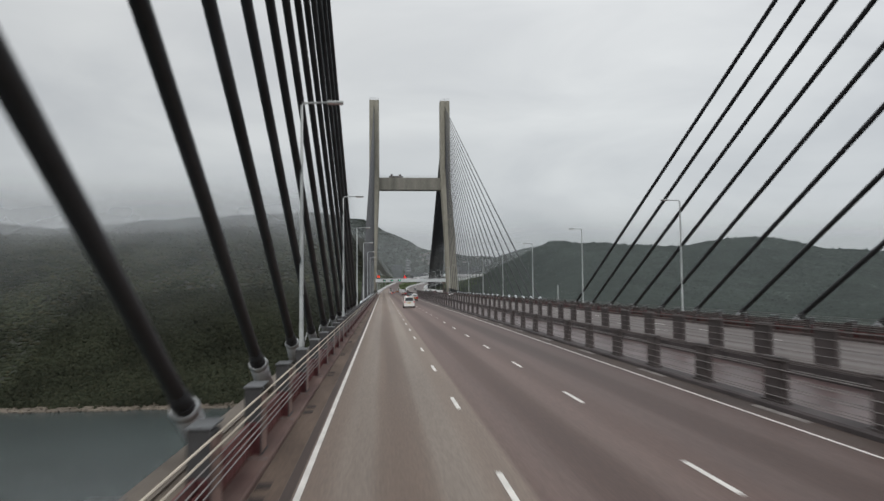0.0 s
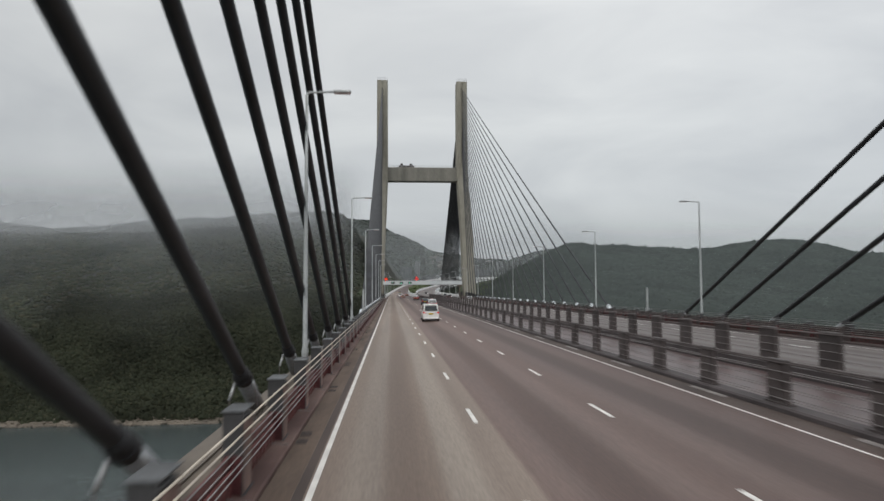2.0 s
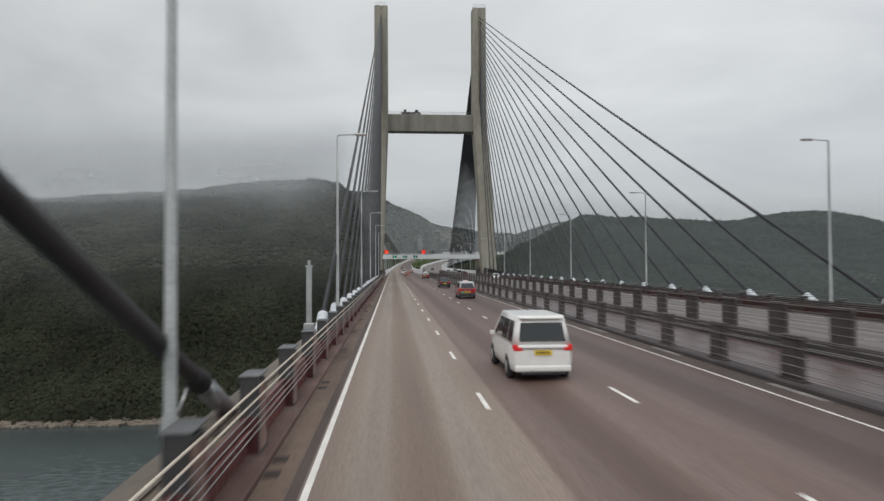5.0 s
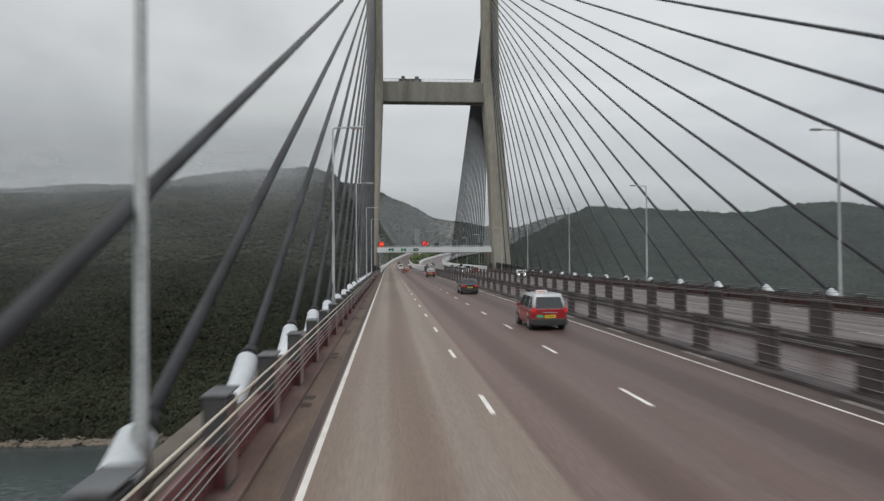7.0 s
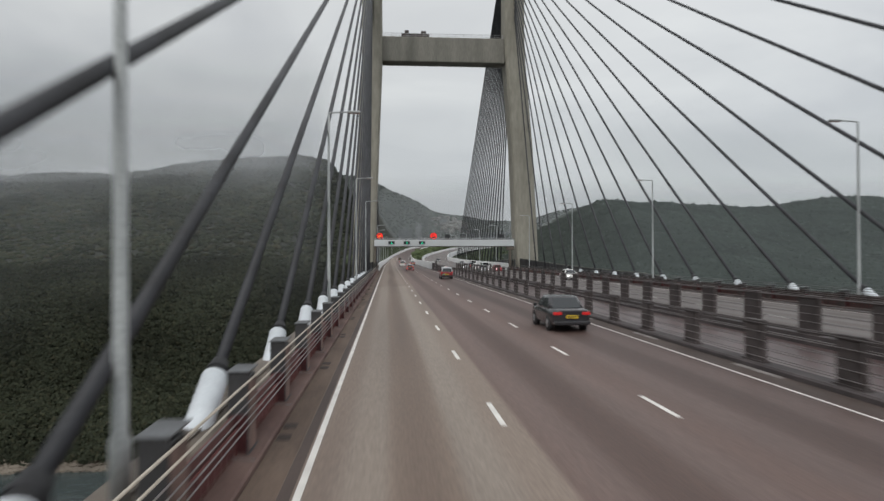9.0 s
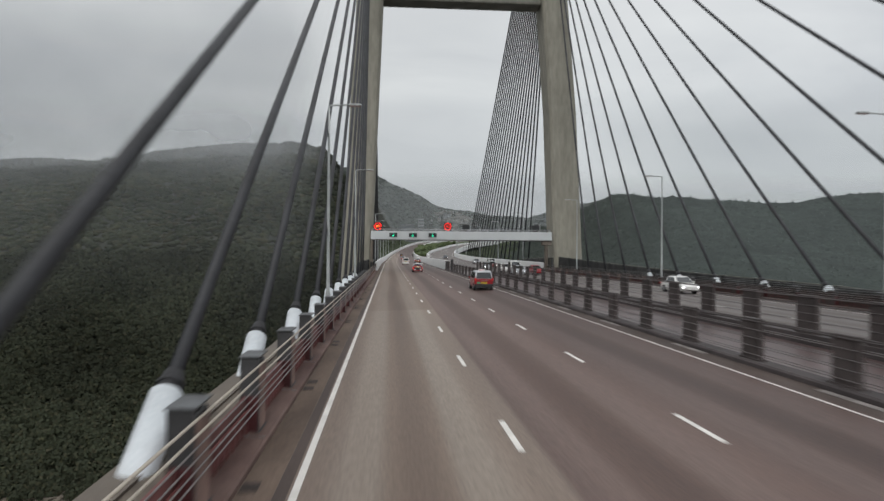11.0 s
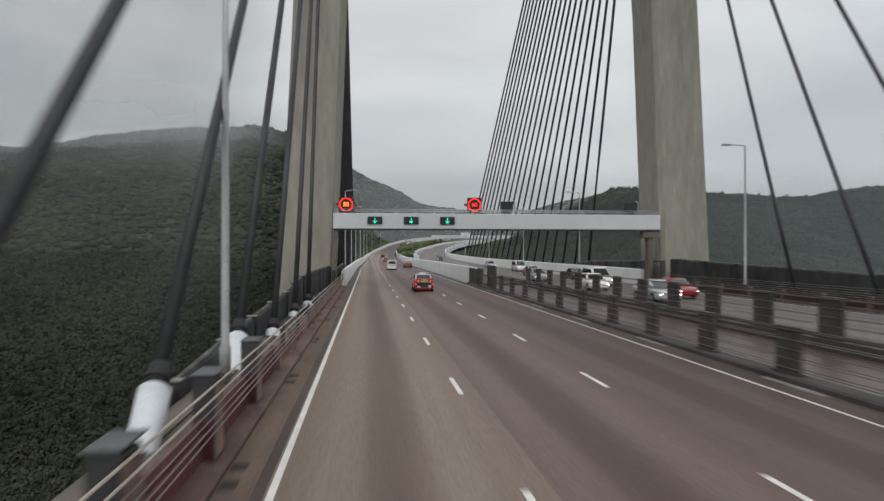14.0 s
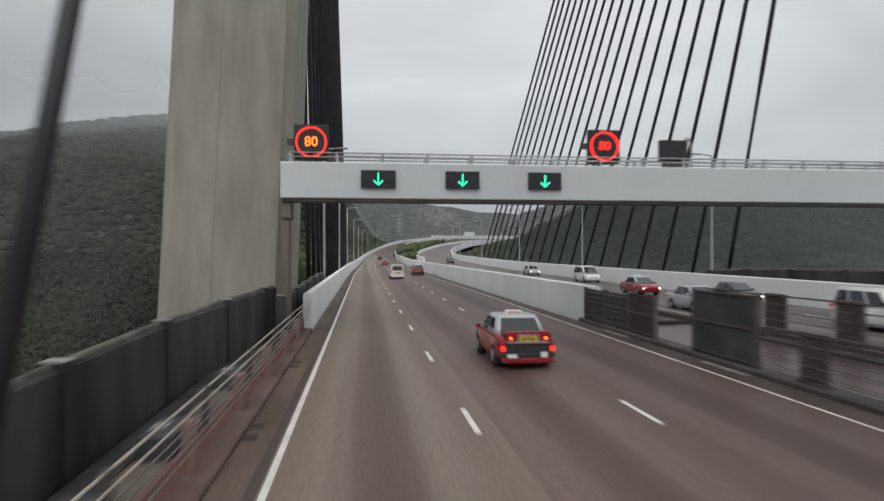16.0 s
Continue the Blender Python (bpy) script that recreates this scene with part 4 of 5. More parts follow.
# ---------------------------------------------------------------- gantry
def arrow_sign(x):
    t = thing("lane_sign", "black lane-control sign showing a green downward arrow", "lane sign", "lane signs", at=(x, 325.05, 6.69))
    bm = B()
    box(bm, -0.73, 0.73, 0.0, 0.14, -0.37, 0.37, 0.02)
    part("housing", bm, SIGN, t)
    bm = B()
    box(bm, -0.028, 0.028, -0.02, -0.004, -0.2, 0.26)
    for s in (-1, 1):
        v = [bm.verts.new(p) for p in ((0, -0.02, -0.29), (0, -0.02, -0.21), (s * 0.18, -0.02, -0.04), (s * 0.215, -0.02, -0.09))]
        w = [bm.verts.new((p.co.x, -0.004, p.co.z)) for p in v]
        bm.faces.new(v)
        bm.faces.new(w)
        for i in range(4):
            bm.faces.new((v[i], v[(i + 1) % 4], w[(i + 1) % 4], w[i]))
    bmesh.ops.recalc_face_normals(bm, faces=bm.faces)
    part("arrow", bm, LED_GREEN, t, "glowing green arrow")
    for sx in (-0.5, 0.5):
        bm = B()
        tube(bm, (sx, -0.03, 0), (sx, 0.0, 0), 0.13, sides=14)
        part("unlit_lens", bm, BUMPER, t)
    return t


def digits(text, height, mat, parent):
    cu = bpy.data.curves.new("digits", "FONT")
    cu.body, cu.size, cu.align_x, cu.align_y, cu.extrude, cu.offset = text, height * 1.35, "CENTER", "CENTER", 0.01, 0.004
    tmp = bpy.data.objects.new("digits", cu)
    scene.collection.objects.link(tmp)
    dg = bpy.context.evaluated_depsgraph_get()
    me = bpy.data.meshes.new_from_object(tmp.evaluated_get(dg))
    bpy.data.objects.remove(tmp)
    me.materials.clear()
    me.materials.append(mat)
    ob = new("digits", me)
    ob.parent = parent
    ob.matrix_basis = pose(0, -0.05, 0, 90, 0, 0)
    return tagged(ob, "glowing amber speed digits")


def speed_sign(x, z, label, ring_mat, digit_mat):
    t = thing("speed_sign", label, "speed sign", "speed signs", at=(x, 325.40, z))
    bm = B()
    box(bm, -0.72, 0.72, 0.0, 0.32, -0.74, 0.74, 0.03)
    part("housing", bm, SIGN, t)
    bm = B()
    ring = 36
    for k in range(ring):
        pts = []
        for q in (k, k + 1):
            a = 2 * math.pi * q / ring
            for r in (0.585, 0.652):
                pts.append((math.cos(a) * r, math.sin(a) * r))
        a, b, c, d = pts
        bm.faces.new([bm.verts.new((p[0], -0.03, p[1])) for p in (a, b, d, c)])
    bmesh.ops.remove_doubles(bm, verts=bm.verts, dist=0.001)
    ext = bmesh.ops.extrude_face_region(bm, geom=bm.faces[:])
    bmesh.ops.translate(bm, vec=(0, 0.027, 0), verts=[g for g in ext["geom"] if isinstance(g, bmesh.types.BMVert)])
    bmesh.ops.recalc_face_normals(bm, faces=bm.faces)
    part("lamp_ring", bm, ring_mat, t, "glowing red ring")
    digits("80", 0.42, digit_mat, t)
    for sx in (-0.45, 0.45):
        bm = B()
        tube(bm, (sx, 0.16, -0.9), (sx, 0.16, -0.7), 0.04, sides=8)
        part("bracket", bm, FENCE, t)
    bm = B()
    box(bm, -1.02, -0.725, 0.05, 0.25, -0.12, 0.14, 0.01)
    part("sensor", bm, FENCE, t)
    return t


g = thing("sign_gantry", "pale grey steel box gantry spanning both carriageways", "gantry")
bm = B()
box(bm, -2.0, 31.6, 325.20, 326.40, 5.86, 7.40, 0.05)
part("beam", bm, GANTRY, g)
bm = B()
box(bm, -1.95, 31.55, 325.28, 326.32, 5.74, 5.855)
part("bottom_flange", bm, FENCE, g)
for x0, x1, cm in ((-1.98, -1.66, PARAPET), (30.4, 30.95, PARAPET)):
    bm = B()
    box(bm, x0, x1, 325.50, 326.45, -0.3, 5.0, 0.05)
    part("column", bm, cm, g)
    bm = B()
    box(bm, x0 - (0.6 if x0 > 0 else 0.02), x1 + (0.65 if x0 > 0 else 0.1), 325.40, 326.50, 5.0, 5.735, 0.08)
    part("bracket", bm, PARAPET, g)
for y in (325.35, 326.25):
    for z in (7.62, 7.80):
        bm = B()
        tube(bm, (-1.9, y, z), (31.5, y, z), 0.035, sides=8)
        part("hand_rail", bm, GALV, g)
bm = B()
box(bm, -0.05, 0.05, -0.05, 0.05, 0.0, 0.42)
me = mesh_of(bm, "rail_post", GALV)
for k in range(18):
    for y in (325.35, 326.25):
        ob = new("rail_post", me)
        ob.parent = g
        ob.location = (-1.6 + 1.93 * k, y, 7.4)
for x in (2.08, 5.68, 9.30):
    arrow_sign(x)
speed_sign(-0.74, 8.25, "lit speed sign with red ring and amber number 80", LED_RED, LED_AMBER)
speed_sign(12.10, 8.30, "lit speed sign with red ring and dim number 80", LED_RED, LED_DIM)


def rear_sign(x):
    t = thing("speed_sign", "dark back of a sign that faces the opposite traffic", "sign", at=(x, 325.70, 8.2))
    bm = B()
    box(bm, -0.65, 0.65, 0.0, 0.3, -0.42, 0.5, 0.03)
    part("housing", bm, SIGN, t)
    bm = B()
    pipe_path(bm, [(0.85, 0.1, -0.8), (0.85, 0.1, 0.35), (0.75, 0.1, 0.55), (0.55, 0.1, 0.62)], 0.06, 8)
    part("bracket", bm, GALV, t)
    bm = B()
    box(bm, -0.4, 0.4, 0.1, 0.25, -0.8, -0.425)
    part("stand", bm, FENCE, t)


rear_sign(15.5)
rear_sign(28.6)

# midspan marker posts
for x, y in ((mirror(-1.9), 115.0), (-1.9, 118.0)):
    t = thing("marker_post", "pale square post on the deck edge at midspan", "post", "marker posts", at=(x, y, 0.02))
    bm = B()
    box(bm, -0.10, 0.10, -0.10, 0.10, 0.0, 3.5, 0.02)
    box(bm, -0.13, 0.13, -0.13, 0.13, 3.5, 3.56, 0.01)
    box(bm, -0.05, 0.05, -0.05, 0.05, 3.56, 3.75, 0.01)
    part("shaft", bm, POLE, t)
    bm = B()
    box(bm, -0.2, 0.2, -0.16, 0.16, 0.9, 1.3, 0.03)
    part("box", bm, GALV, t)


# ---------------------------------------------------------------- dark wall round the tower feet
def foot_wall(st, w, base=-0.5):
    bm = B()
    rings = [[bm.verts.new(p) for p in ((x, y, base), (x, y, z - 0.06), (x + w * 0.15, y, z), (x + w * 0.85, y, z), (x + w, y, z - 0.06), (x + w, y, base))] for x, y, z in st]
    n = len(rings[0])
    for a, b in zip(rings, rings[1:]):
        for k in range(n):
            j = (k + 1) % n
            bm.faces.new((a[k], a[j], b[j], b[k]))
    bm.faces.new(rings[0])
    bm.faces.new(rings[-1][::-1])
    bmesh.ops.recalc_face_normals(bm, faces=bm.faces)
    ob = solid("tower_foot_wall", bm, DARKWALL, "dark weathered concrete wall in front of the tower foot", "wall", kind="structure")
    ys, xs, zs = [q[1] for q in st], [q[0] for q in st], [q[2] for q in st]
    y = 291.1 - 5.55 * int((291.1 - ys[0] - 0.4) / 5.55)
    while y < ys[-1] - 0.5:
        x, z = float(np.interp(y, ys, xs)), float(np.interp(y, ys, zs))
        a, b = sorted((x - 0.07 * (1 if w > 0 else -1), x + w * 1.05))
        bm = B()
        box(bm, a, b, y - 0.22, y + 0.22, base, z + 0.07, 0.02)
        part("pier", bm, DARKWALL, ob)
        bm = B()
        box(bm, a, b, y - 0.23, y + 0.23, z + 0.074, z + 0.105, 0.01)
        part("pier_cap", bm, COPING, ob)
        y2 = min(y + 5.55, ys[-1])
        x2, z2 = float(np.interp(y2, ys, xs)), float(np.interp(y2, ys, zs))
        if y2 - y > 1.0:
            bm = B()
            pipe_path(bm, [(x + w * 0.5, y + 0.26, z + 0.01), (x2 + w * 0.5, y2 - 0.26, z2 + 0.01)], 0.085, 8)
            part("coping_bar", bm, MOSSY, ob)
        y += 5.55
    return ob


foot_wall([(-3.03, 272.0, 0.30), (-3.05, 284.0, 0.85), (-3.1, 298.0, 1.25), (-3.25, 305.3, 1.7), (-3.2, 313.3, 1.85), (-2.75, 320.3, 2.0), (-2.25, 326.0, 2.1)], -0.32)
for y in (297.0, 304.8, 309.0, 315.0):
    t = thing("service_box", "low dark service box with a pale lid", "service box", "service boxes", at=(-2.05, y, 0.02))
    bm = B()
    box(bm, -0.3, 0.3, -0.7, 0.7, 0.0, 0.42, 0.02)
    part("body", bm, BLOCK, t)
    bm = B()
    box(bm, -0.24, 0.05, -0.25, 0.25, 0.425, 0.445, 0.01)
    part("lid", bm, EARLY, t)
foot_wall([(-1.75, 327.3, 1.75), (-1.7, 346.3, 2.0), (-1.75, 353.3, 1.9)], -0.3)
foot_wall([(33.05, 236.0, 0.6), (33.05, 243.0, 1.2), (33.05, 269.0, 1.5), (33.05, 292.0, 1.95), (33.1, 314.3, 2.5), (33.1, 326.1, 2.8)], 0.32)
foot_wall([(31.35, 327.3, 2.6), (31.35, 346.3, 2.3), (31.4, 353.3, 2.0)], 0.3)


# ---------------------------------------------------------------- far end of the road
HAZE_WALL = material("grey_rendered_wall", (0.085, 0.095, 0.10), 0.85, var=0.2, scale=0.15, fine=3, bump=0.1)
HAZE_PALE = material("pale_rendered_wall", (0.20, 0.21, 0.215), 0.85, var=0.15, scale=0.15, fine=3, bump=0.1)
HAZE_DARK = material("dark_window_glass", (0.062, 0.07, 0.075), 0.2, var=0.2, scale=0.5, bump=0)


def building(x, y, w, d, h, floors, bays, label, wallm=HAZE_WALL):
    base = land_height(x, y) - 2
    t = thing("building", label, "building", at=(x, y, base))
    bm = B()
    box(bm, -w / 2, w / 2, 0, d, 0, h, 0.1)
    part("wall", bm, wallm, t)
    bm = B()
    box(bm, -w / 2 - 0.3, w / 2 + 0.3, -0.3, d + 0.3, h, h + 0.7, 0.05)
    part("roof", bm, HAZE_WALL, t)
    bm = B()
    bw, bh = w / bays, (h - 3) / floors
    box(bm, -bw * 0.32, bw * 0.32, -0.06, 0.05, -bh * 0.3, bh * 0.3)
    me = mesh_of(bm, "window", HAZE_DARK)
    for i in range(bays):
        for j in range(floors):
            ob = new("window", me)
            ob.parent = t
            ob.location = (-w / 2 + bw * (i + 0.5), 0, 2.5 + bh * (j + 0.5))
    return t


building(21.0, 950.0, 15.0, 12.0, 24.0, 6, 4, "broad grey ventilation building below the hill")
building(38.0, 985.0, 6.0, 8.0, 22.0, 5, 2, "slim pale grey block below the hill", HAZE_PALE)
building(60.0, 965.0, 34.0, 14.0, 17.0, 3, 8, "long low grey building below the hill")
building(120.0, 950.0, 44.0, 14.0, 15.0, 3, 9, "low dark grey depot building at the hill's foot")
building(160.0, 1010.0, 10.0, 9.0, 12.0, 3, 3, "small pale house block among the hillside trees", HAZE_PALE)
building(75.0, 1060.0, 9.0, 9.0, 10.0, 3, 3, "small pale house on the wooded slope", HAZE_PALE)


def overbridge():
    """A low road bridge crossing behind the curve."""
    t = thing("overbridge", "pale concrete road bridge crossing beyond the curve", "bridge")
    bm = B()
    box(bm, 62.0, 205.0, 905.0, 914.0, 17.0, 18.6, 0.1)
    part("deck", bm, WHITEWALL, t)
    bm = B()
    box(bm, 62.0, 205.0, 904.6, 905.0, 18.6, 19.8, 0.05)
    part("parapet", bm, WHITEWALL, t)
    for x in (70, 100, 130, 160, 190):
        bm = B()
        box(bm, x - 0.8, x + 0.8, 907.0, 912.0, land_height(x, 909.0) - 3, 17.0, 0.1)
        part("pier", bm, CONCRETE, t)


overbridge()


def road_lamp(x, y, z, h, k):
    t = thing("street_lamp", "tall grey street lamp beside the curving road", "street lamp", "street lamps", at=(x, y, z))
    bm = B()
    pipe_path(bm, [(0, 0, -1.5), (0, 0, 1.0), (0, 0, h * 0.6), (0, 0, h - 0.1), (k * 0.15, 0, h), (k * 1.2, 0, h + 0.08)], [0.14, 0.12, 0.09, 0.07, 0.06, 0.05], 8)
    part("pole", bm, POLE, t)
    bm = B()
    box(bm, -0.4, 0.4, -0.15, 0.15, -0.07, 0.07, 0.04)
    part("lamp_head", bm, POLE, t).location = (k * 1.5, 0, h + 0.08)


for y in (352, 387, 425, 470, 520, 580, 650, 730):
    dx, dz = ours(y)
    road_lamp(-1.7 + dx, y, dz, 12.0, 1)
for y in (352, 387, 425, 470, 520, 580, 650):
    dx, dz = theirs(y)
    road_lamp(31.5 + dx, y, dz, 12.0, -1)

t = thing("direction_sign", "pale direction sign on two posts beside the road", "road sign", at=(theirs(700)[0] + 36.0, 715.0, theirs(700)[1]))
bm = B()
box(bm, -3.2, 3.2, 0, 0.2, 6.4, 9.0, 0.05)
part("panel", bm, GANTRY, t)
for sx in (-2.4, 2.4):
    bm = B()
    tube(bm, (sx, 0.35, -4), (sx, 0.35, 8.8), 0.15, sides=8)
    part("post", bm, POLE, t)


def planted_median():
    """Soil strip between the two walls, with a hedge where the roads part."""
    bm = B()
    rows = []
    for y in [Y_END] + list(range(340, 900, 10)):
        (ox, oz), (tx, tz) = ours(y), theirs(y)
        rows.append([bm.verts.new((12.9 + ox, y, 0.25 + oz)), bm.verts.new((16.95 + tx, y, 0.25 + tz))])
    for a, b in zip(rows, rows[1:]):
        bm.faces.new((a[0], a[1], b[1], b[0]))
    solid("median_strip", bm, GUTTER, "dark strip between the carriageways past the tower", "ground", kind="structure")
    rng = np.random.default_rng(8)
    tmp = B()
    bmesh.ops.create_icosphere(tmp, subdivisions=2, radius=1.0)
    base = np.array([v.co[:] for v in tmp.verts])
    tris = np.array([[v.index for v in f.verts] for f in tmp.faces])
    tmp.free()
    V, F, c = [], [], 0
    for k in range(1500):
        y = rng.uniform(525, 800)
        (ox, oz), (tx, tz) = ours(y), theirs(y)
        u = rng.uniform(0.02, 0.98)
        x = 13.4 + ox + (tx + 16.4 - 13.4 - ox) * u
        z = oz + (tz - oz) * u
        r = rng.uniform(0.35, 1.25)
        q = base * (1 + rng.uniform(-0.35, 0.35, (len(base), 1))) * r
        V.append(q + np.array([x, y, z + 0.3 + rng.uniform(0.2, 3.2 if 560 < y < 720 else 1.2)]))
        F.append(tris + c)
        c += len(base)
    V, F = np.concatenate(V), np.concatenate(F)
    me = bpy.data.meshes.new("hedge")
    me.from_pydata(V.tolist(), [], F.tolist())
    me.materials.append(HEDGE)
    tagged(new("hedge", me), "bright green bushes on the median between the roads", "hedge", kind="stuff")


HEDGE = material("green_bush_leaves", (0.055, 0.085, 0.030), 0.85, var=0.4, scale=0.5, fine=4, bump=0.6, second=(0.10, 0.13, 0.05), dist=0.2)
planted_median()


def roadside_bushes():
    """Uneven scrub on the banks beside the two curving roads."""
    rng = np.random.default_rng(15)
    tmp = B()
    bmesh.ops.create_icosphere(tmp, subdivisions=2, radius=1.0)
    base = np.array([v.co[:] for v in tmp.verts])
    tris = np.array([[v.index for v in f.verts] for f in tmp.faces])
    tmp.free()
    V, F, c = [], [], 0
    for k in range(2600):
        y = rng.uniform(500, 905)
        if rng.random() < 0.7:
            x = 33.0 + theirs(y)[0] + 26.0 * rng.random() ** 1.4
        else:
            x = -3.5 + ours(y)[0] - 18.0 * rng.random() ** 1.3
        r = rng.uniform(0.6, 1.9)
        q = base * (1 + rng.uniform(-0.32, 0.32, (len(base), 1))) * np.array([r * 1.2, r * 1.2, r])
        V.append(q + np.array([x, y, land_height(float(x), float(y)) + r * 0.5]))
        F.append(tris + c)
        c += len(base)
    V, F = np.concatenate(V), np.concatenate(F)
    me = bpy.data.meshes.new("roadside_bushes")
    me.from_pydata(V.tolist(), [], F.tolist())
    me.materials.append(SCRUB)
    tagged(new("roadside_bushes", me), "dull green scrub on the banks beside the curving roads", "bushes", kind="stuff")


SCRUB = material("dull_green_scrub", (0.036, 0.052, 0.026), 0.9, var=0.4, scale=0.3, fine=3, bump=0.6, second=(0.062, 0.080, 0.040), dist=0.2)
roadside_bushes()


def rock_outcrop():
    """Bare pale rock on the far slope."""
    rng = np.random.default_rng(21)
    V, F, c = [], [], 0
    tmp = B()
    bmesh.ops.create_icosphere(tmp, subdivisions=1, radius=1.0)
    base = np.array([v.co[:] for v in tmp.verts])
    tris = np.array([[v.index for v in f.verts] for f in tmp.faces])
    tmp.free()
    for k in range(90):
        x, y = rng.normal(86, 11), rng.normal(1060, 12)
        r = rng.uniform(1.2, 3.2)
        q = base * (1 + rng.uniform(-0.4, 0.4, (len(base), 1))) * np.array([r * 1.5, r, r])
        V.append(q + np.array([x, y, land_height(x, y) + r * 0.7]))
        F.append(tris + c)
        c += len(base)
    V, F = np.concatenate(V), np.concatenate(F)
    me = bpy.data.meshes.new("rock_outcrop")
    me.from_pydata(V.tolist(), [], F.tolist())
    me.materials.append(ROCK)
    tagged(new("rock_outcrop", me), "bare pale rocks on the far wooded slope", "rocks", kind="stuff")


rock_outcrop()

# ---------------------------------------------------------------- vehicles
def loft(bm, rings):
    vs = [[bm.verts.new(p) for p in r] for r in rings]
    n = len(vs[0])
    for a, b in zip(vs, vs[1:]):
        for k in range(n):
            j = (k + 1) % n
            bm.faces.new((a[k], a[j], b[j], b[k])).smooth = True
    bm.faces.new(vs[0][::-1])
    bm.faces.new(vs[-1])
    bmesh.ops.recalc_face_normals(bm, faces=bm.faces)
    return bm


def lower_body(stations):
    """Body shell through stations (y, half width, bottom, top)."""
    rings = []
    for y, w, zl, zt in stations:
        h = zt - zl
        half = [(w - 0.10, zl), (w - 0.02, zl + 0.10 * h), (w, zl + 0.35 * h), (w, zl + 0.62 * h), (w - 0.03, zl + 0.85 * h), (w - 0.08, zt - 0.015), (w - 0.16, zt)]
        rings.append([(x, y, z) for x, z in half] + [(-x, y, z) for x, z in half[::-1]])
    return loft(B(), rings)


def cabin(b, t):
    """Glasshouse between a belt rectangle b and a roof rectangle t: (half width, rear y, front y, z)."""
    bm = B()
    rings = []
    for f in (0.0, 0.5, 0.86, 0.96, 1.0):
        k = f if f < 0.9 else (0.9 + (f - 0.86) * 0.9 if f < 1 else 1.08)
        w = b[0] + (t[0] - b[0]) * k
        y0, y1 = b[1] + (t[1] - b[1]) * k, b[2] + (t[2] - b[2]) * k
        z = b[3] + (t[3] - b[3]) * f
        c = 0.10
        rings.append([(-w, y0 + c, z), (-w + c, y0, z), (w - c, y0, z), (w, y0 + c, z), (w, y1 - c, z), (w - c, y1, z), (-w + c, y1, z), (-w, y1 - c, z)])
    return loft(bm, rings)


def pane(corners, proud=0.012, thick=0.01):
    """A thin glazed panel laid over four corners."""
    p = [Vector(c) for c in corners]
    nrm = (p[1] - p[0]).cross(p[3] - p[0]).normalized()
    bm = B()
    outer = [bm.verts.new(q + nrm * proud) for q in p]
    inner = [bm.verts.new(q + nrm * (proud - thick)) for q in p]
    bm.faces.new(outer)
    bm.faces.new(inner[::-1])
    for k in range(4):
        j = (k + 1) % 4
        bm.faces.new((outer[k], inner[k], inner[j], outer[j]))
    bmesh.ops.recalc_face_normals(bm, faces=bm.faces)
    return bm


def cabin_point(b, t, side, v, f):
    """A point on a cabin side: side 'L', 'R', 'B' (back), 'F'; v along it, f its height."""
    w = b[0] + (t[0] - b[0]) * f
    y0, y1 = b[1] + (t[1] - b[1]) * f, b[2] + (t[2] - b[2]) * f
    z = b[3] + (t[3] - b[3]) * f
    if side == "L":
        return (-w, y0 + (y1 - y0) * v, z)
    if side == "R":
        return (w, y0 + (y1 - y0) * v, z)
    return (-w + 2 * w * v, y0 if side == "B" else y1, z)


def cabin_pane(b, t, side, v0, v1, f0, f1, proud=0.014):
    c = [cabin_point(b, t, side, v, f) for v, f in ((v0, f0), (v1, f0), (v1, f1), (v0, f1))]
    if side in "LF":
        c = [c[1], c[0], c[3], c[2]]
    return pane(c, proud)


def wheel(parent, x, y, r, wd, side):
    w = new("wheel")
    w.parent = parent
    w.location = (x, y, r)
    bm = B()
    rings = []
    for dx, rr in ((-wd / 2, r * 0.66), (-wd / 2, r * 0.93), (-wd / 2 + 0.03, r), (wd / 2 - 0.03, r), (wd / 2, r * 0.93), (wd / 2, r * 0.66)):
        rings.append([(dx, rr * math.cos(2 * math.pi * k / 20), rr * math.sin(2 * math.pi * k / 20)) for k in range(20)])
    loft(bm, rings)
    part("tyre", bm, TYRE, w)
    bm = B()
    tube(bm, (side * (wd / 2 - 0.05), 0, 0), (side * (wd / 2 + 0.012), 0, 0), r * 0.64, r * 0.60, sides=18)
    tube(bm, (side * (wd / 2), 0, 0), (side * (wd / 2 + 0.03), 0, 0), r * 0.16, sides=10)
    part("rim", bm, RIM, w)
    return w


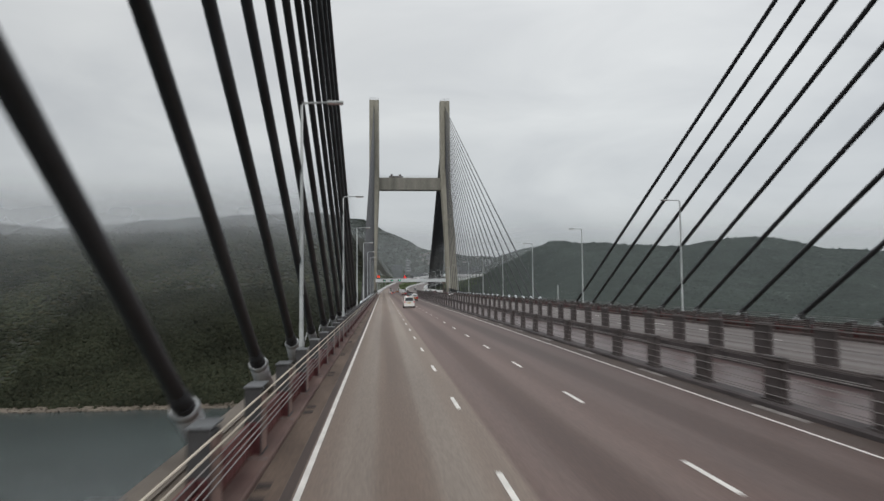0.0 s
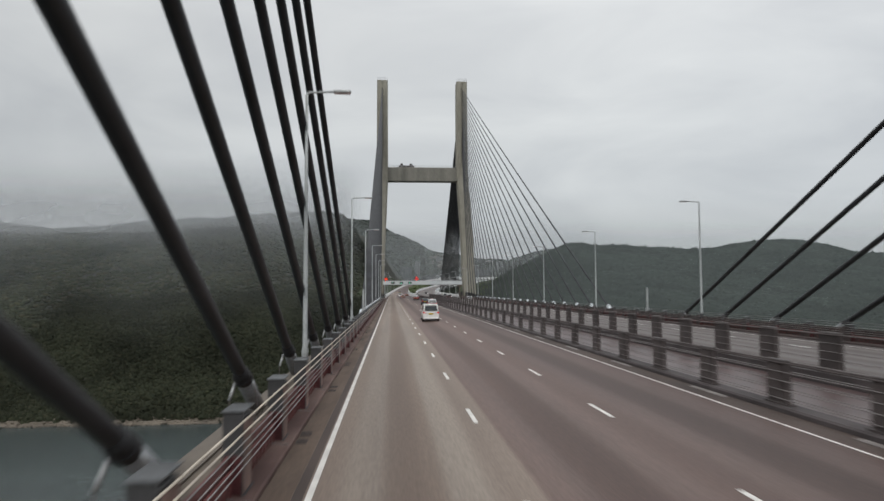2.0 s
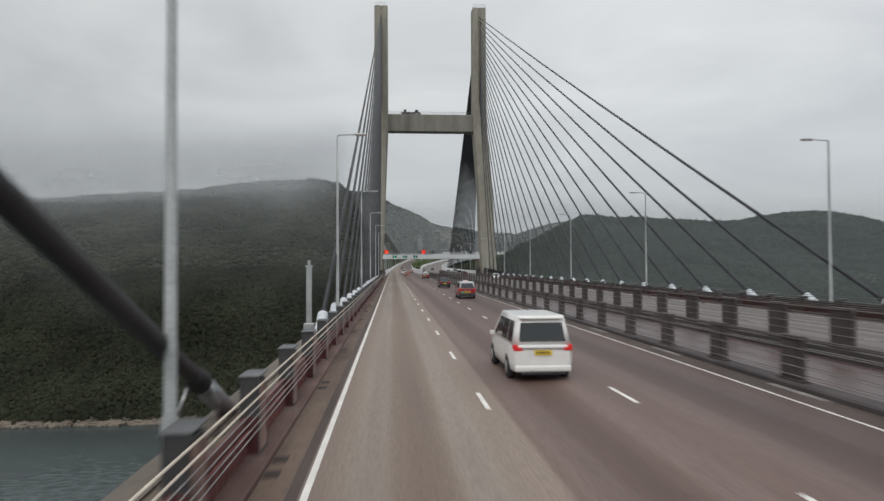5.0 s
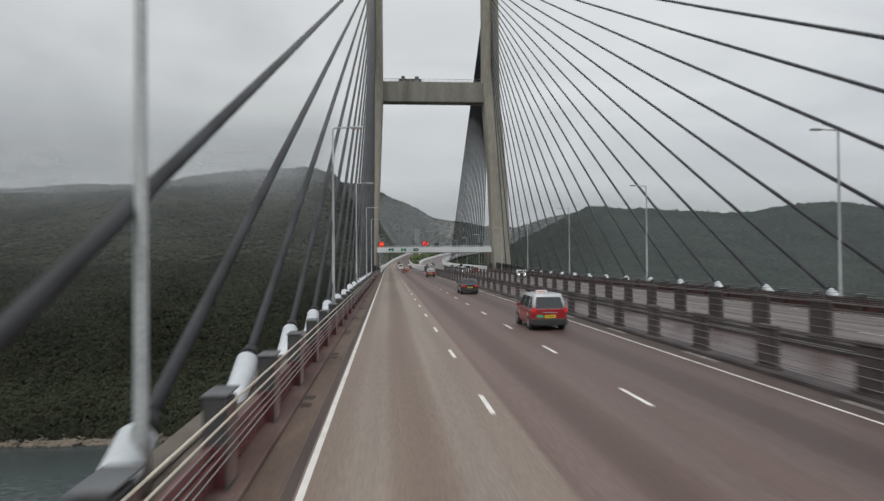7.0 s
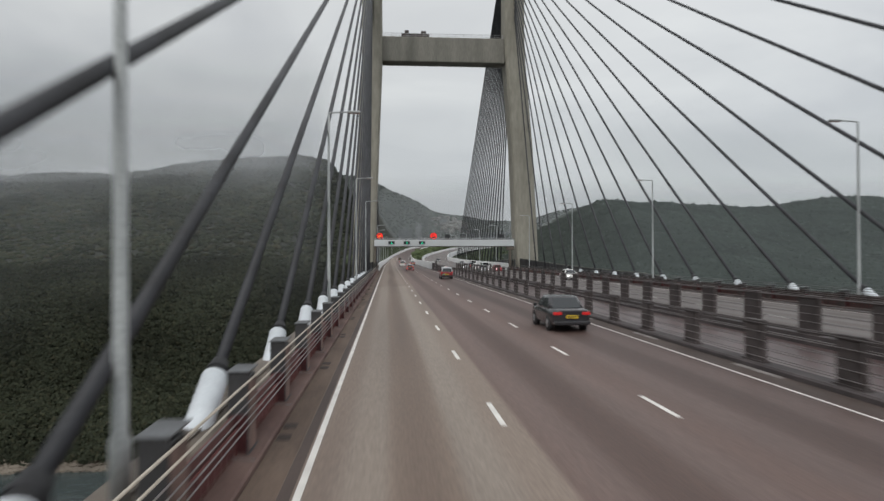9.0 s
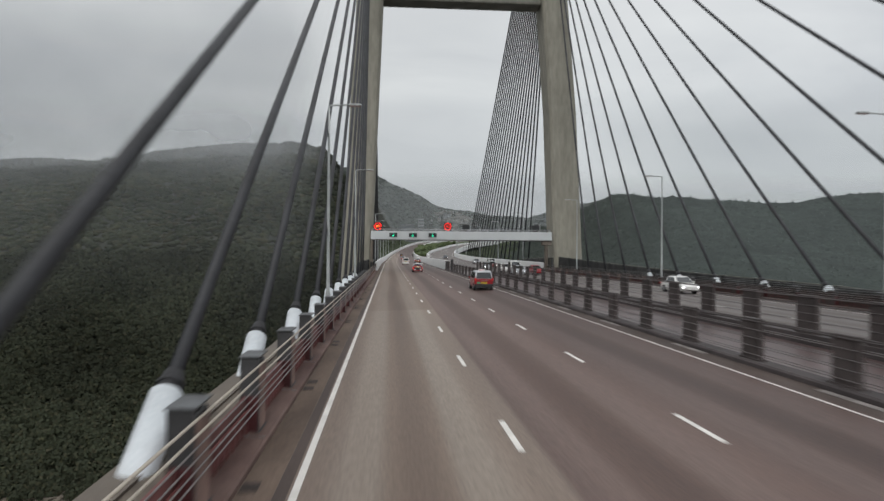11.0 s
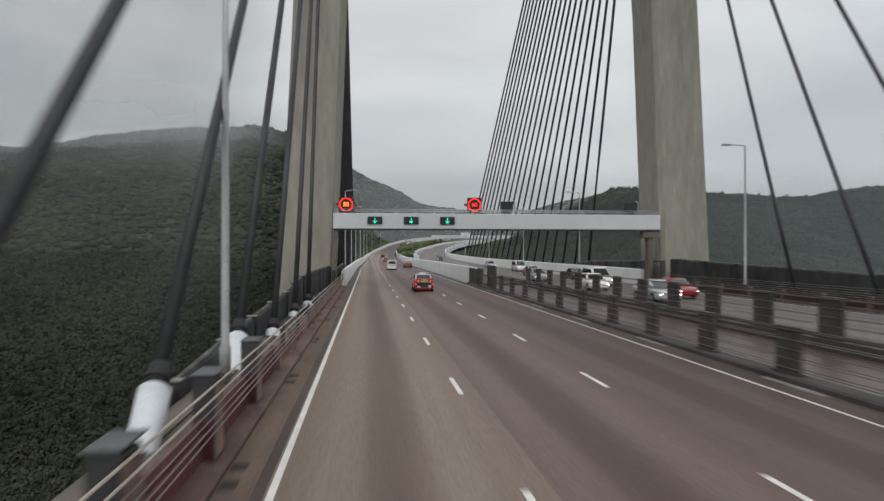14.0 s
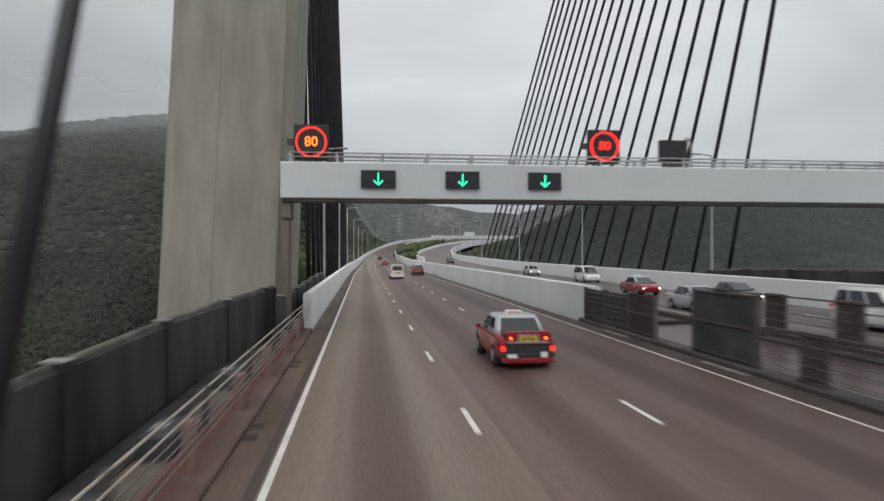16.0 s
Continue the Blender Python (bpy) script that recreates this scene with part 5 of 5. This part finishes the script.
def common_parts(t, W, L, wheels, r, arch_z, plate_z, plate_y, mirror_y, mirror_z, body_mat):
    for y in wheels:
        for s in (-1, 1):
            bm = B()
            tube(bm, (s * (W / 2 - 0.20), y, r), (s * (W / 2 + 0.006), y, r), r * 1.16, sides=20)
            part("wheel_arch", bm, BUMPER, t)
            wheel(t, s * (W / 2 - 0.085), y, r, 0.2, s)
    bm = B()
    box(bm, -0.26, 0.26, plate_y - 0.02, plate_y, plate_z - 0.07, plate_z + 0.07, 0.005)
    pl = part("number_plate", bm, PLATE, t, "yellow rear number plate")
    bm = B()
    for k in range(5):
        box(bm, -0.19 + 0.08 * k, -0.145 + 0.08 * k, plate_y - 0.026, plate_y - 0.021, plate_z - 0.035, plate_z + 0.035)
    part("plate_bars", bm, BUMPER, pl)
    for s in (-1, 1):
        bm = B()
        box(bm, s * W / 2 - 0.01, s * (W / 2) + s * 0.17 + 0.01, mirror_y - 0.07, mirror_y + 0.07, mirror_z - 0.06, mirror_z + 0.08, 0.02)
        part("mirror", bm, body_mat, t)


def lamps(t, specs, mat, name, label=""):
    """Small lamp clusters: (x0, x1, y0, y1, z0, z1) on the right, mirrored to the left."""
    for x0, x1, y0, y1, z0, z1 in specs:
        for s in (-1, 1):
            bm = B()
            a, b = sorted((s * x0, s * x1))
            box(bm, a, b, y0, y1, z0, z1, 0.012)
            part(name, bm, mat, t, label)


def van(label, paint_mat, at, turn=0.0):
    front = HEAD if turn else CHROME
    t = thing("van", label, "van")
    part("body", lower_body([(0.0, 0.80, 0.32, 1.02), (0.10, 0.88, 0.26, 1.08), (0.7, 0.915, 0.22, 1.08), (3.4, 0.915, 0.22, 1.06), (4.2, 0.90, 0.24, 0.98), (4.7, 0.82, 0.28, 0.82), (4.85, 0.70, 0.36, 0.66)]), paint_mat, t)
    b, r = (0.87, 0.06, 4.15, 1.05), (0.72, 0.30, 3.00, 1.90)
    part("cabin", cabin(b, r), paint_mat, t)
    part("rear_window", cabin_pane(b, r, "B", 0.09, 0.91, 0.12, 0.76), GLASS, t)
    part("windscreen", cabin_pane(b, r, "F", 0.06, 0.94, 0.08, 0.86), GLASS, t)
    for s in "LR":
        for v0, v1 in ((0.06, 0.27), (0.30, 0.58), (0.61, 0.88)):
            part("side_window", cabin_pane(b, r, s, v0, v1, 0.08, 0.80), GLASS, t)
    lamps(t, [(0.60, 0.87, -0.02, 0.14, 0.90, 1.00), (0.74, 0.88, -0.01, 0.20, 0.96, 1.06)], TAIL, "tail_lamp", "red tail lamp")
    bm = B()
    box(bm, -0.64, 0.64, -0.025, 0.02, 0.94, 0.99, 0.008)
    part("chrome_strip", bm, CHROME, t)
    bm = B()
    box(bm, -0.84, 0.84, -0.05, 0.2, 0.28, 0.46, 0.05)
    part("bumper", bm, paint_mat, t)
    bm = B()
    box(bm, -0.66, 0.66, -0.04, 0.3, 0.19, 0.29, 0.03)
    part("diffuser", bm, BUMPER, t)
    bm = B()
    box(bm, -0.66, 0.66, 0.16, 0.42, 1.80, 1.86, 0.025)
    part("spoiler", bm, paint_mat, t)
    lamps(t, [(0.46, 0.72, 4.66, 4.80, 0.60, 0.72)], front, "headlamp")
    common_parts(t, 1.83, 4.85, (0.95, 3.90), 0.33, 0, 0.84, -0.012, 3.35, 1.12, paint_mat)
    t.matrix_basis = pose(*at, 0, 0, turn)
    return t


def taxi_wagon(label, at, turn=0.0, body=None):
    t = thing("taxi_wagon", label, "taxi")
    red = body or RED_CAR
    part("body", lower_body([(0.0, 0.74, 0.36, 0.98), (0.12, 0.81, 0.28, 1.02), (0.8, 0.845, 0.22, 1.02), (3.0, 0.845, 0.22, 1.00), (3.9, 0.82, 0.24, 0.94), (4.3, 0.76, 0.30, 0.80), (4.4, 0.66, 0.38, 0.66)]), red, t)
    b, r = (0.81, 0.06, 3.65, 0.99), (0.66, 0.40, 2.55, 1.70)
    part("roof", cabin(b, r), SILVER, t, "silver roof and pillars")
    part("rear_window", cabin_pane(b, r, "B", 0.08, 0.92, 0.06, 0.78), GLASS, t)
    part("windscreen", cabin_pane(b, r, "F", 0.06, 0.94, 0.06, 0.86), GLASS, t)
    for s in "LR":
        for v0, v1 in ((0.07, 0.22), (0.27, 0.57), (0.62, 0.92)):
            part("side_window", cabin_pane(b, r, s, v0, v1, 0.06, 0.80), GLASS, t)
    lamps(t, [(0.68, 0.82, -0.02, 0.16, 0.84, 1.06)], TAIL, "tail_lamp", "red tail lamp")
    bm = B()
    box(bm, -0.82, 0.82, -0.07, 0.35, 0.24, 0.56, 0.05)
    part("bumper", bm, BUMPER, t)
    bm = B()
    box(bm, -0.36, 0.36, -0.035, 0.02, 0.82, 0.86, 0.01)
    part("chrome_strip", bm, CHROME, t)
    bm = B()
    box(bm, -0.62, -0.32, -0.02, 0.015, 0.60, 0.73, 0.01)
    part("licence_disc", bm, LED_GREEN_PAINT, t, "small green licence plate")
    roof_box(t, 1.75, 1.66)
    door_marks(t, 0.845, (0.95, 3.15))
    common_parts(t, 1.69, 4.4, (0.85, 3.60), 0.31, 0, 0.66, -0.02, 3.05, 1.05, red)
    t.matrix_basis = pose(*at, 0, 0, turn)
    return t


def roof_box(t, y, z):
    bm = B()
    box(bm, -0.27, 0.27, y - 0.09, y + 0.09, z + 0.02, z + 0.15, 0.03)
    rb = part("roof_sign", bm, WHITE_CAR, t, "small white roof sign")
    bm = B()
    for k in range(4):
        box(bm, -0.18 + 0.1 * k, -0.12 + 0.1 * k, y - 0.096, y - 0.091, z + 0.055, z + 0.115)
    part("sign_bars", bm, TAIL_PAINT, rb)


def door_marks(t, w, ys):
    for s in (-1, 1):
        for y in ys:
            bm = B()
            a, b = sorted((s * (w + 0.001), s * (w + 0.006)))
            box(bm, a, b, y, y + 0.16, 0.62, 0.80)
            part("door_mark", bm, WHITE_CAR, t)
        for y in (1.55, 2.5):
            bm = B()
            a, b = sorted((s * (w - 0.02), s * (w + 0.03)))
            box(bm, a, b, y, y + 0.15, 0.84, 0.87, 0.01)
            part("door_handle", bm, CHROME, t)


LED_GREEN_PAINT = paint("green_licence_paint", (0.05, 0.42, 0.22), 0.5, coat=0)
TAIL_PAINT = paint("red_print", (0.55, 0.05, 0.04), 0.6, coat=0)


def saloon(name, label, category, body, roof, at, turn=0.0, taxi=False, brake=False):
    t = thing(name, label, category)
    part("body", lower_body([(0.0, 0.72, 0.36, 0.90), (0.10, 0.80, 0.28, 0.96), (0.9, 0.845, 0.21, 0.97), (3.2, 0.845, 0.21, 0.94), (4.2, 0.83, 0.23, 0.86), (4.58, 0.76, 0.28, 0.72), (4.69, 0.66, 0.36, 0.60)]), body, t)
    b, r = (0.79, 0.85, 3.60, 0.93), (0.62, 1.40, 2.70, 1.47)
    part("roof", cabin(b, r), roof, t)
    part("rear_window", cabin_pane(b, r, "B", 0.09, 0.91, 0.08, 0.84), GLASS, t)
    part("windscreen", cabin_pane(b, r, "F", 0.07, 0.93, 0.06, 0.86), GLASS, t)
    for s in "LR":
        for v0, v1 in ((0.13, 0.47), (0.51, 0.88)):
            part("side_window", cabin_pane(b, r, s, v0, v1, 0.06, 0.82), GLASS, t)
    bm = B()
    box(bm, -0.79, 0.79, -0.09, 0.18, 0.38 if taxi else 0.30, 0.52 if taxi else 0.47, 0.04)
    part("bumper", bm, BUMPER if taxi else body, t)
    if taxi:
        bm = B()
        box(bm, -0.76, 0.76, -0.06, 0.15, 0.20, 0.375, 0.04)
        part("valance", bm, body, t)
        bm = B()
        box(bm, -0.64, 0.64, -0.02, 0.08, 0.525, 0.76, 0.01)
        part("rear_panel", bm, BUMPER, t, "dark rear panel under the boot lid")
        rise = 0.16 if brake else 0.02          # the boot lid of one taxi stands ajar
        lid = loft(B(), [[(x, y, z) for x, z in ((-w, z0), (w, z0), (w, z1 - 0.03), (w - 0.04, z1), (-w + 0.04, z1), (-w, z1 - 0.03))] for y, w, z0, z1 in ((-0.055, 0.64, 0.775, 0.95 + rise), (0.02, 0.66, 0.80, 0.97 + rise), (0.45, 0.66, 0.90, 0.975 + rise * 0.5), (0.86, 0.64, 0.93, 0.965))])
        lid_ob = part("boot_lid", lid, body, t, "raised boot lid" if brake else "")
        # solid dark wedges stand for the shade in the gap under the lid
        if brake:
            for s_ in (-1, 1):
                bm = B()
                q = [(s_ * 0.668, 0.0, 0.84), (s_ * 0.668, 0.84, 0.94), (s_ * 0.668, 0.0, 1.07)]
                u = [bm.verts.new(p) for p in q]
                v = [bm.verts.new((p[0] + s_ * 0.02, p[1], p[2])) for p in q]
                bm.faces.new(u)
                bm.faces.new(v)
                for k in range(3):
                    bm.faces.new((u[k], u[(k + 1) % 3], v[(k + 1) % 3], v[k]))
                bmesh.ops.recalc_face_normals(bm, faces=bm.faces)
                part("lid_gap_shade", bm, BUMPER, t, "dark wedge imitating shade beside the raised lid")
        lamps(t, [(0.66, 0.79, -0.03, 0.14, 0.55, 0.69)], BRAKE if brake else TAIL, "tail_lamp", "glowing red tail lamp")
        lamps(t, [(0.47, 0.56, -0.075, -0.04, 0.89, 0.97)], AMBER if brake else TAIL, "brake_lamp", "glowing amber brake lamp" if brake else "")
        bm = B()
        box(bm, -0.64, 0.64, -0.075, -0.05, 0.785, 0.84, 0.006)
        part("chrome_strip", bm, CHROME, t)
        bm = B()
        for x0, x1, z0, z1 in ((-0.33, -0.28, 0.80, 1.03), (0.28, 0.33, 0.80, 1.03), (-0.33, 0.33, 1.0, 1.04)):
            box(bm, x0, x1, -0.085, -0.05, z0, z1, 0.008)
        part("plate_frame", bm, CHROME, t)
        bm = B()
        box(bm, -0.62, -0.34, -0.105, -0.092, 0.37, 0.48, 0.004)
        part("licence_plate", bm, WHITE_CAR, t, "small white licence plate")
        bm = B()
        box(bm, 0.36, 0.56, -0.105, -0.092, 0.38, 0.54, 0.004)
        part("sticker", bm, WHITE_CAR, t, "small white square sticker")
        roof_box(t, 1.95, 1.44)
        door_marks(t, 0.845, (1.05, 3.25))
        pz = 0.92
    else:
        lamps(t, [(0.44, 0.80, -0.03, 0.12, 0.74, 0.86)], TAIL, "tail_lamp", "red tail lamp")
        pz = 0.66
    lamps(t, [(0.44, 0.70, 4.54, 4.68, 0.50, 0.62)], HEAD if turn else CHROME, "headlamp")
    common_parts(t, 1.69, 4.69, (0.98, 3.66), 0.31, 0, pz, -0.06 if taxi else -0.02, 3.15, 0.98, body)
    t.matrix_basis = pose(*at, 0, 0, turn)
    return t


van("white people carrier with dark glass driving in the middle lane", WHITE_CAR, (5.75, 110.8, z_near(5.75)))
taxi_wagon("red taxi with silver roof and small green licence disc", (8.82, 158.5, z_near(8.82)))
saloon("car", "black saloon car with red tail lamps in the outer lane", "car", BLACK_CAR, BLACK_CAR, (9.2, 192.6, z_near(9.2)))
taxi_wagon("red taxi with a silver roof and dark bumper", (9.6, 259.5, z_near(9.6)))
saloon("taxi_saloon", "red taxi saloon with silver roof and glowing brake lamps", "taxi", RED_CAR, SILVER, (6.2, 315.6, z_near(6.2)), taxi=True, brake=True)
van("white people carrier beside the median wall past the tower", WHITE_CAR, (5.9, 385.3, z_near(5.9)))
taxi_wagon("red taxi with a silver roof beside the white median wall", (9.7, 398.0, z_near(9.7)))
saloon("car", "pale red car far along the road", "car", RED_CAR, SILVER, (6.3 + ours(476)[0], 476.0, z_near(6.3) + ours(476)[1]))
saloon("car", "dark car far along the road", "car", BLACK_CAR, BLACK_CAR, (5.6 + ours(560)[0], 560.0, z_near(5.6) + ours(560)[1]))
# oncoming traffic
for nm, lab, x, y, bodyc, roofc, tx in (
        ("car", "white car with headlamps on, oncoming beyond the median", 27.2, 262.0, WHITE_CAR, WHITE_CAR, False),
        ("taxi_saloon", "oncoming red taxi with silver roof beyond the median", 24.0, 352.0, RED_CAR, SILVER, True),
        ("car", "silver car oncoming with headlamps on", 26.5, 398.0, SILVER, SILVER, False),
        ("car", "black car oncoming on the curve", 23.0, 470.0, BLACK_CAR, BLACK_CAR, False)):
    saloon(nm, lab, "taxi" if tx else "car", bodyc, roofc, (x + theirs(y)[0], y, z_far(x) + theirs(y)[1]), 180.0, taxi=tx)
van("white van oncoming beyond the median wall", WHITE_CAR, (27.6 + theirs(376)[0], 376.0, z_far(27.6) + theirs(376)[1]), 180.0)

for nm, lab, x, y, bodyc in (("car", "white car queuing oncoming beyond the median fence", 21.0, 318.0, WHITE_CAR), ("car", "black car queuing oncoming beside the outer wall", 27.6, 344.0, BLACK_CAR), ("car", "silver car queuing oncoming beyond the median", 20.6, 336.0, SILVER), ("car", "dark red car queuing oncoming near the tall fence panel", 24.4, 309.0, RED_CAR), ("car", "grey car queuing oncoming close to the median fence", 20.7, 304.0, SILVER)):
    saloon(nm, lab, "car", bodyc, bodyc, (x, y, z_far(x)), 180.0)
van("white van queuing oncoming in the middle lane", WHITE_CAR, (24.2, 326.0, z_far(24.2)), 180.0)


# ---------------------------------------------------------------- fence end by the tower
def end_panel(y0, y1):
    t = thing("fence_end_panel", "dark louvred steel panel where the fence meets the wall", "fence panel")
    bm = B()
    box(bm, 11.93, 12.0, y0, y1, 0.45, 1.9, 0.01)
    box(bm, 11.90, 12.06, y0 - 0.06, y0 + 0.06, 0.45, 1.95, 0.01)
    box(bm, 11.90, 12.06, y1 - 0.06, y1 + 0.06, 0.45, 1.95, 0.01)
    part("frame", bm, FENCE, t)
    for k in range(6):
        bm = B()
        box(bm, 11.86, 11.925, y0 + 0.1, y1 - 0.1, 0.58 + 0.22 * k, 0.68 + 0.22 * k, 0.01)
        part("slat", bm, BLOCK, t)


end_panel(322.3, 324.9)
end_panel(325.1, 327.6)


def solid_panel(y0, y1, top, sheet, label):
    t = thing("fence_end_panel", label, "fence panel", "solid fence panels")
    bm = B()
    box(bm, 11.95, 12.0, y0 + 0.05, y1 - 0.05, 0.45, top, 0.01)
    part("sheet", bm, sheet, t)
    for y in (y0 + 0.06, y1 - 0.06):
        bm = B()
        box(bm, 11.90, 12.06, y - 0.05, y + 0.05, 0.45, top + 0.08, 0.01)
        part("stile", bm, FENCE, t)
    for z in (0.5, 0.5 + (top - 0.5) * 0.5, top - 0.02):
        bm = B()
        box(bm, 11.91, 11.947, y0 + 0.12, y1 - 0.12, z, z + 0.07, 0.008)
        part("rail", bm, FENCE, t)


solid_panel(319.8, 322.25, 1.92, PANEL, "solid dark brown steel panel beside the louvred panels")
solid_panel(313.4, 317.0, 2.35, BLOCK, "tall slate grey steel panel at the fence's end")


def build_shore():
    """Pale boulders and shingle at the waterline."""
    rng = np.random.default_rng(11)
    tmp = B()
    bmesh.ops.create_icosphere(tmp, subdivisions=1, radius=1.0)
    base = np.array([v.co[:] for v in tmp.verts])
    tris = np.array([[v.index for v in f.verts] for f in tmp.faces])
    tmp.free()
    V, F, c = [], [], 0
    for k in range(2600):
        x = rng.uniform(-430, -25)
        y = 345.0
        while y < 420 and land_height(x, y) < SEA - 0.3:
            y += 1.5
        y += rng.uniform(-1.0, 3.0)
        r = rng.uniform(0.5, 1.7)
        q = base * (1 + rng.uniform(-0.3, 0.3, (len(base), 1))) * np.array([r * rng.uniform(0.9, 1.7), r, r * 0.6])
        V.append(q + np.array([x, y, max(SEA, land_height(x, y)) + 0.15]))
        F.append(tris + c)
        c += len(base)
    V, F = np.concatenate(V), np.concatenate(F)
    me = bpy.data.meshes.new("shore_rocks")
    me.from_pydata(V.tolist(), [], F.tolist())
    me.materials.append(SHORE)
    tagged(new("shore_rocks", me), "pale tan boulders and shingle along the waterline", "rocks", kind="stuff")


build_shore()

# ---------------------------------------------------------------- low cloud and sheets imitating haze
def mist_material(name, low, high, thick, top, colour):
    """Veil for low cloud and for imitated haze; its density comes from drifting noise and from height."""
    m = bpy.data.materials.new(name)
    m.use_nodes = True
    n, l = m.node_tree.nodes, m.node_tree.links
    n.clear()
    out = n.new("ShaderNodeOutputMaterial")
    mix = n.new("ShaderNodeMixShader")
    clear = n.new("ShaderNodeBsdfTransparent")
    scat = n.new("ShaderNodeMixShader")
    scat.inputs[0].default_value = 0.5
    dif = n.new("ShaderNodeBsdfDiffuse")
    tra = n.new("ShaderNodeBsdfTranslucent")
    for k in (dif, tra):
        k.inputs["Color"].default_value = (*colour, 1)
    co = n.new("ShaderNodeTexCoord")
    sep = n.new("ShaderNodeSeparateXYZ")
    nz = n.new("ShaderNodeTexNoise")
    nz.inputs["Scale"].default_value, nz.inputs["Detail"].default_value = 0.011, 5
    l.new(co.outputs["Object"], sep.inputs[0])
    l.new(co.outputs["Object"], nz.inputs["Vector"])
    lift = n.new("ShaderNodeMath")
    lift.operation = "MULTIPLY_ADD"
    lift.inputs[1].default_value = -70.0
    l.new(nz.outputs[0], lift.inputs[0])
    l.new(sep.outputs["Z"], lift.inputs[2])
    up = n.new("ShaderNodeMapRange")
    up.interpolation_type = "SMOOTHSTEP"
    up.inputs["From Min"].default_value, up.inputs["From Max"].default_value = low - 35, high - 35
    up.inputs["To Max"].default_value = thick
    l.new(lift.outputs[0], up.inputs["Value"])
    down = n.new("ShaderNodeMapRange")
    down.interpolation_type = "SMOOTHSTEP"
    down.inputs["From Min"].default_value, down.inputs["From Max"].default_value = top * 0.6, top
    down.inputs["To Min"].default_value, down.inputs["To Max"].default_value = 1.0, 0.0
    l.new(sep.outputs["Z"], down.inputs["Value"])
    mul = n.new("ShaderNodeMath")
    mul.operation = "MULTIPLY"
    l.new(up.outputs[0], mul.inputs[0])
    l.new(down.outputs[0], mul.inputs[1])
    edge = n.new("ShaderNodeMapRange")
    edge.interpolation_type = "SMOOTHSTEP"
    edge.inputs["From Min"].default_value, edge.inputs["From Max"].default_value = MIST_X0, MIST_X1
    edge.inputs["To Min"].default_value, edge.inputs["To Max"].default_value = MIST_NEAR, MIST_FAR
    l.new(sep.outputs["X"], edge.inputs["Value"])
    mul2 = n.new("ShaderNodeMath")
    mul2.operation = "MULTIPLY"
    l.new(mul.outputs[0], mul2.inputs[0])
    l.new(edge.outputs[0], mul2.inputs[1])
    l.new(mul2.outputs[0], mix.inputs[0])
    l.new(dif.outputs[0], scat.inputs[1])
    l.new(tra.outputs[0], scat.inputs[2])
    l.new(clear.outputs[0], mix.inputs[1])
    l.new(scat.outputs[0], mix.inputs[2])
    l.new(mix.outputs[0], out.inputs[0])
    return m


def veil_layer(y, x0, x1, z0, z1, mat, label, sway=3):
    bm = B()
    cols, rows = 24, 8
    vs = [[bm.verts.new((x0 + (x1 - x0) * i / cols, y + sway * math.sin(i * 0.7 + j * 0.4), z0 + (z1 - z0) * j / rows)) for i in range(cols + 1)] for j in range(rows + 1)]
    for j in range(rows):
        for i in range(cols):
            bm.faces.new((vs[j][i], vs[j][i + 1], vs[j + 1][i + 1], vs[j + 1][i])).smooth = True
    ob = solid("cloud_haze_sheet", bm, mat, label, "cloud", kind="stuff")
    ob.visible_shadow = False
    return ob


MIST_X0, MIST_X1, MIST_NEAR, MIST_FAR = -75.0, -24.0, 1.0, 0.0
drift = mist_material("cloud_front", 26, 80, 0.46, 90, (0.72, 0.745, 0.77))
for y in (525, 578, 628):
    veil_layer(y, -760, -24, 4, 90, drift, "grey low cloud drifting over the hilltop")
# flat tinted sheet added to imitate distance haze over the western slope
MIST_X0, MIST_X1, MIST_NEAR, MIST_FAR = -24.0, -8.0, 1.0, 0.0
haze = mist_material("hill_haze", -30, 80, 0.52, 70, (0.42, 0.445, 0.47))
veil_layer(360, -900, -8, -62, 70, haze, "see-through sheet imitating haze in front of the wooded slope", 1)
# another added sheet, lifting the eastern hill's darks as haze would
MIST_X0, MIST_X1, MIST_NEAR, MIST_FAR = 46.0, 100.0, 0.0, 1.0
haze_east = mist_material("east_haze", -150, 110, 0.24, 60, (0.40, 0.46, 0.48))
veil_layer(398, 46, 900, -60, 60, haze_east, "see-through sheet imitating haze in front of the far shore", 1)
# added sheet that greys the far valley in place of real haze
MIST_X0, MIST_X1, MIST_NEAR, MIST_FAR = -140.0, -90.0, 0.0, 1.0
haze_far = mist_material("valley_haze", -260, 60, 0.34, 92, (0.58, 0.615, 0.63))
veil_layer(846, -140, 900, -40, 92, haze_far, "see-through sheet imitating haze in front of the far valley", 1)
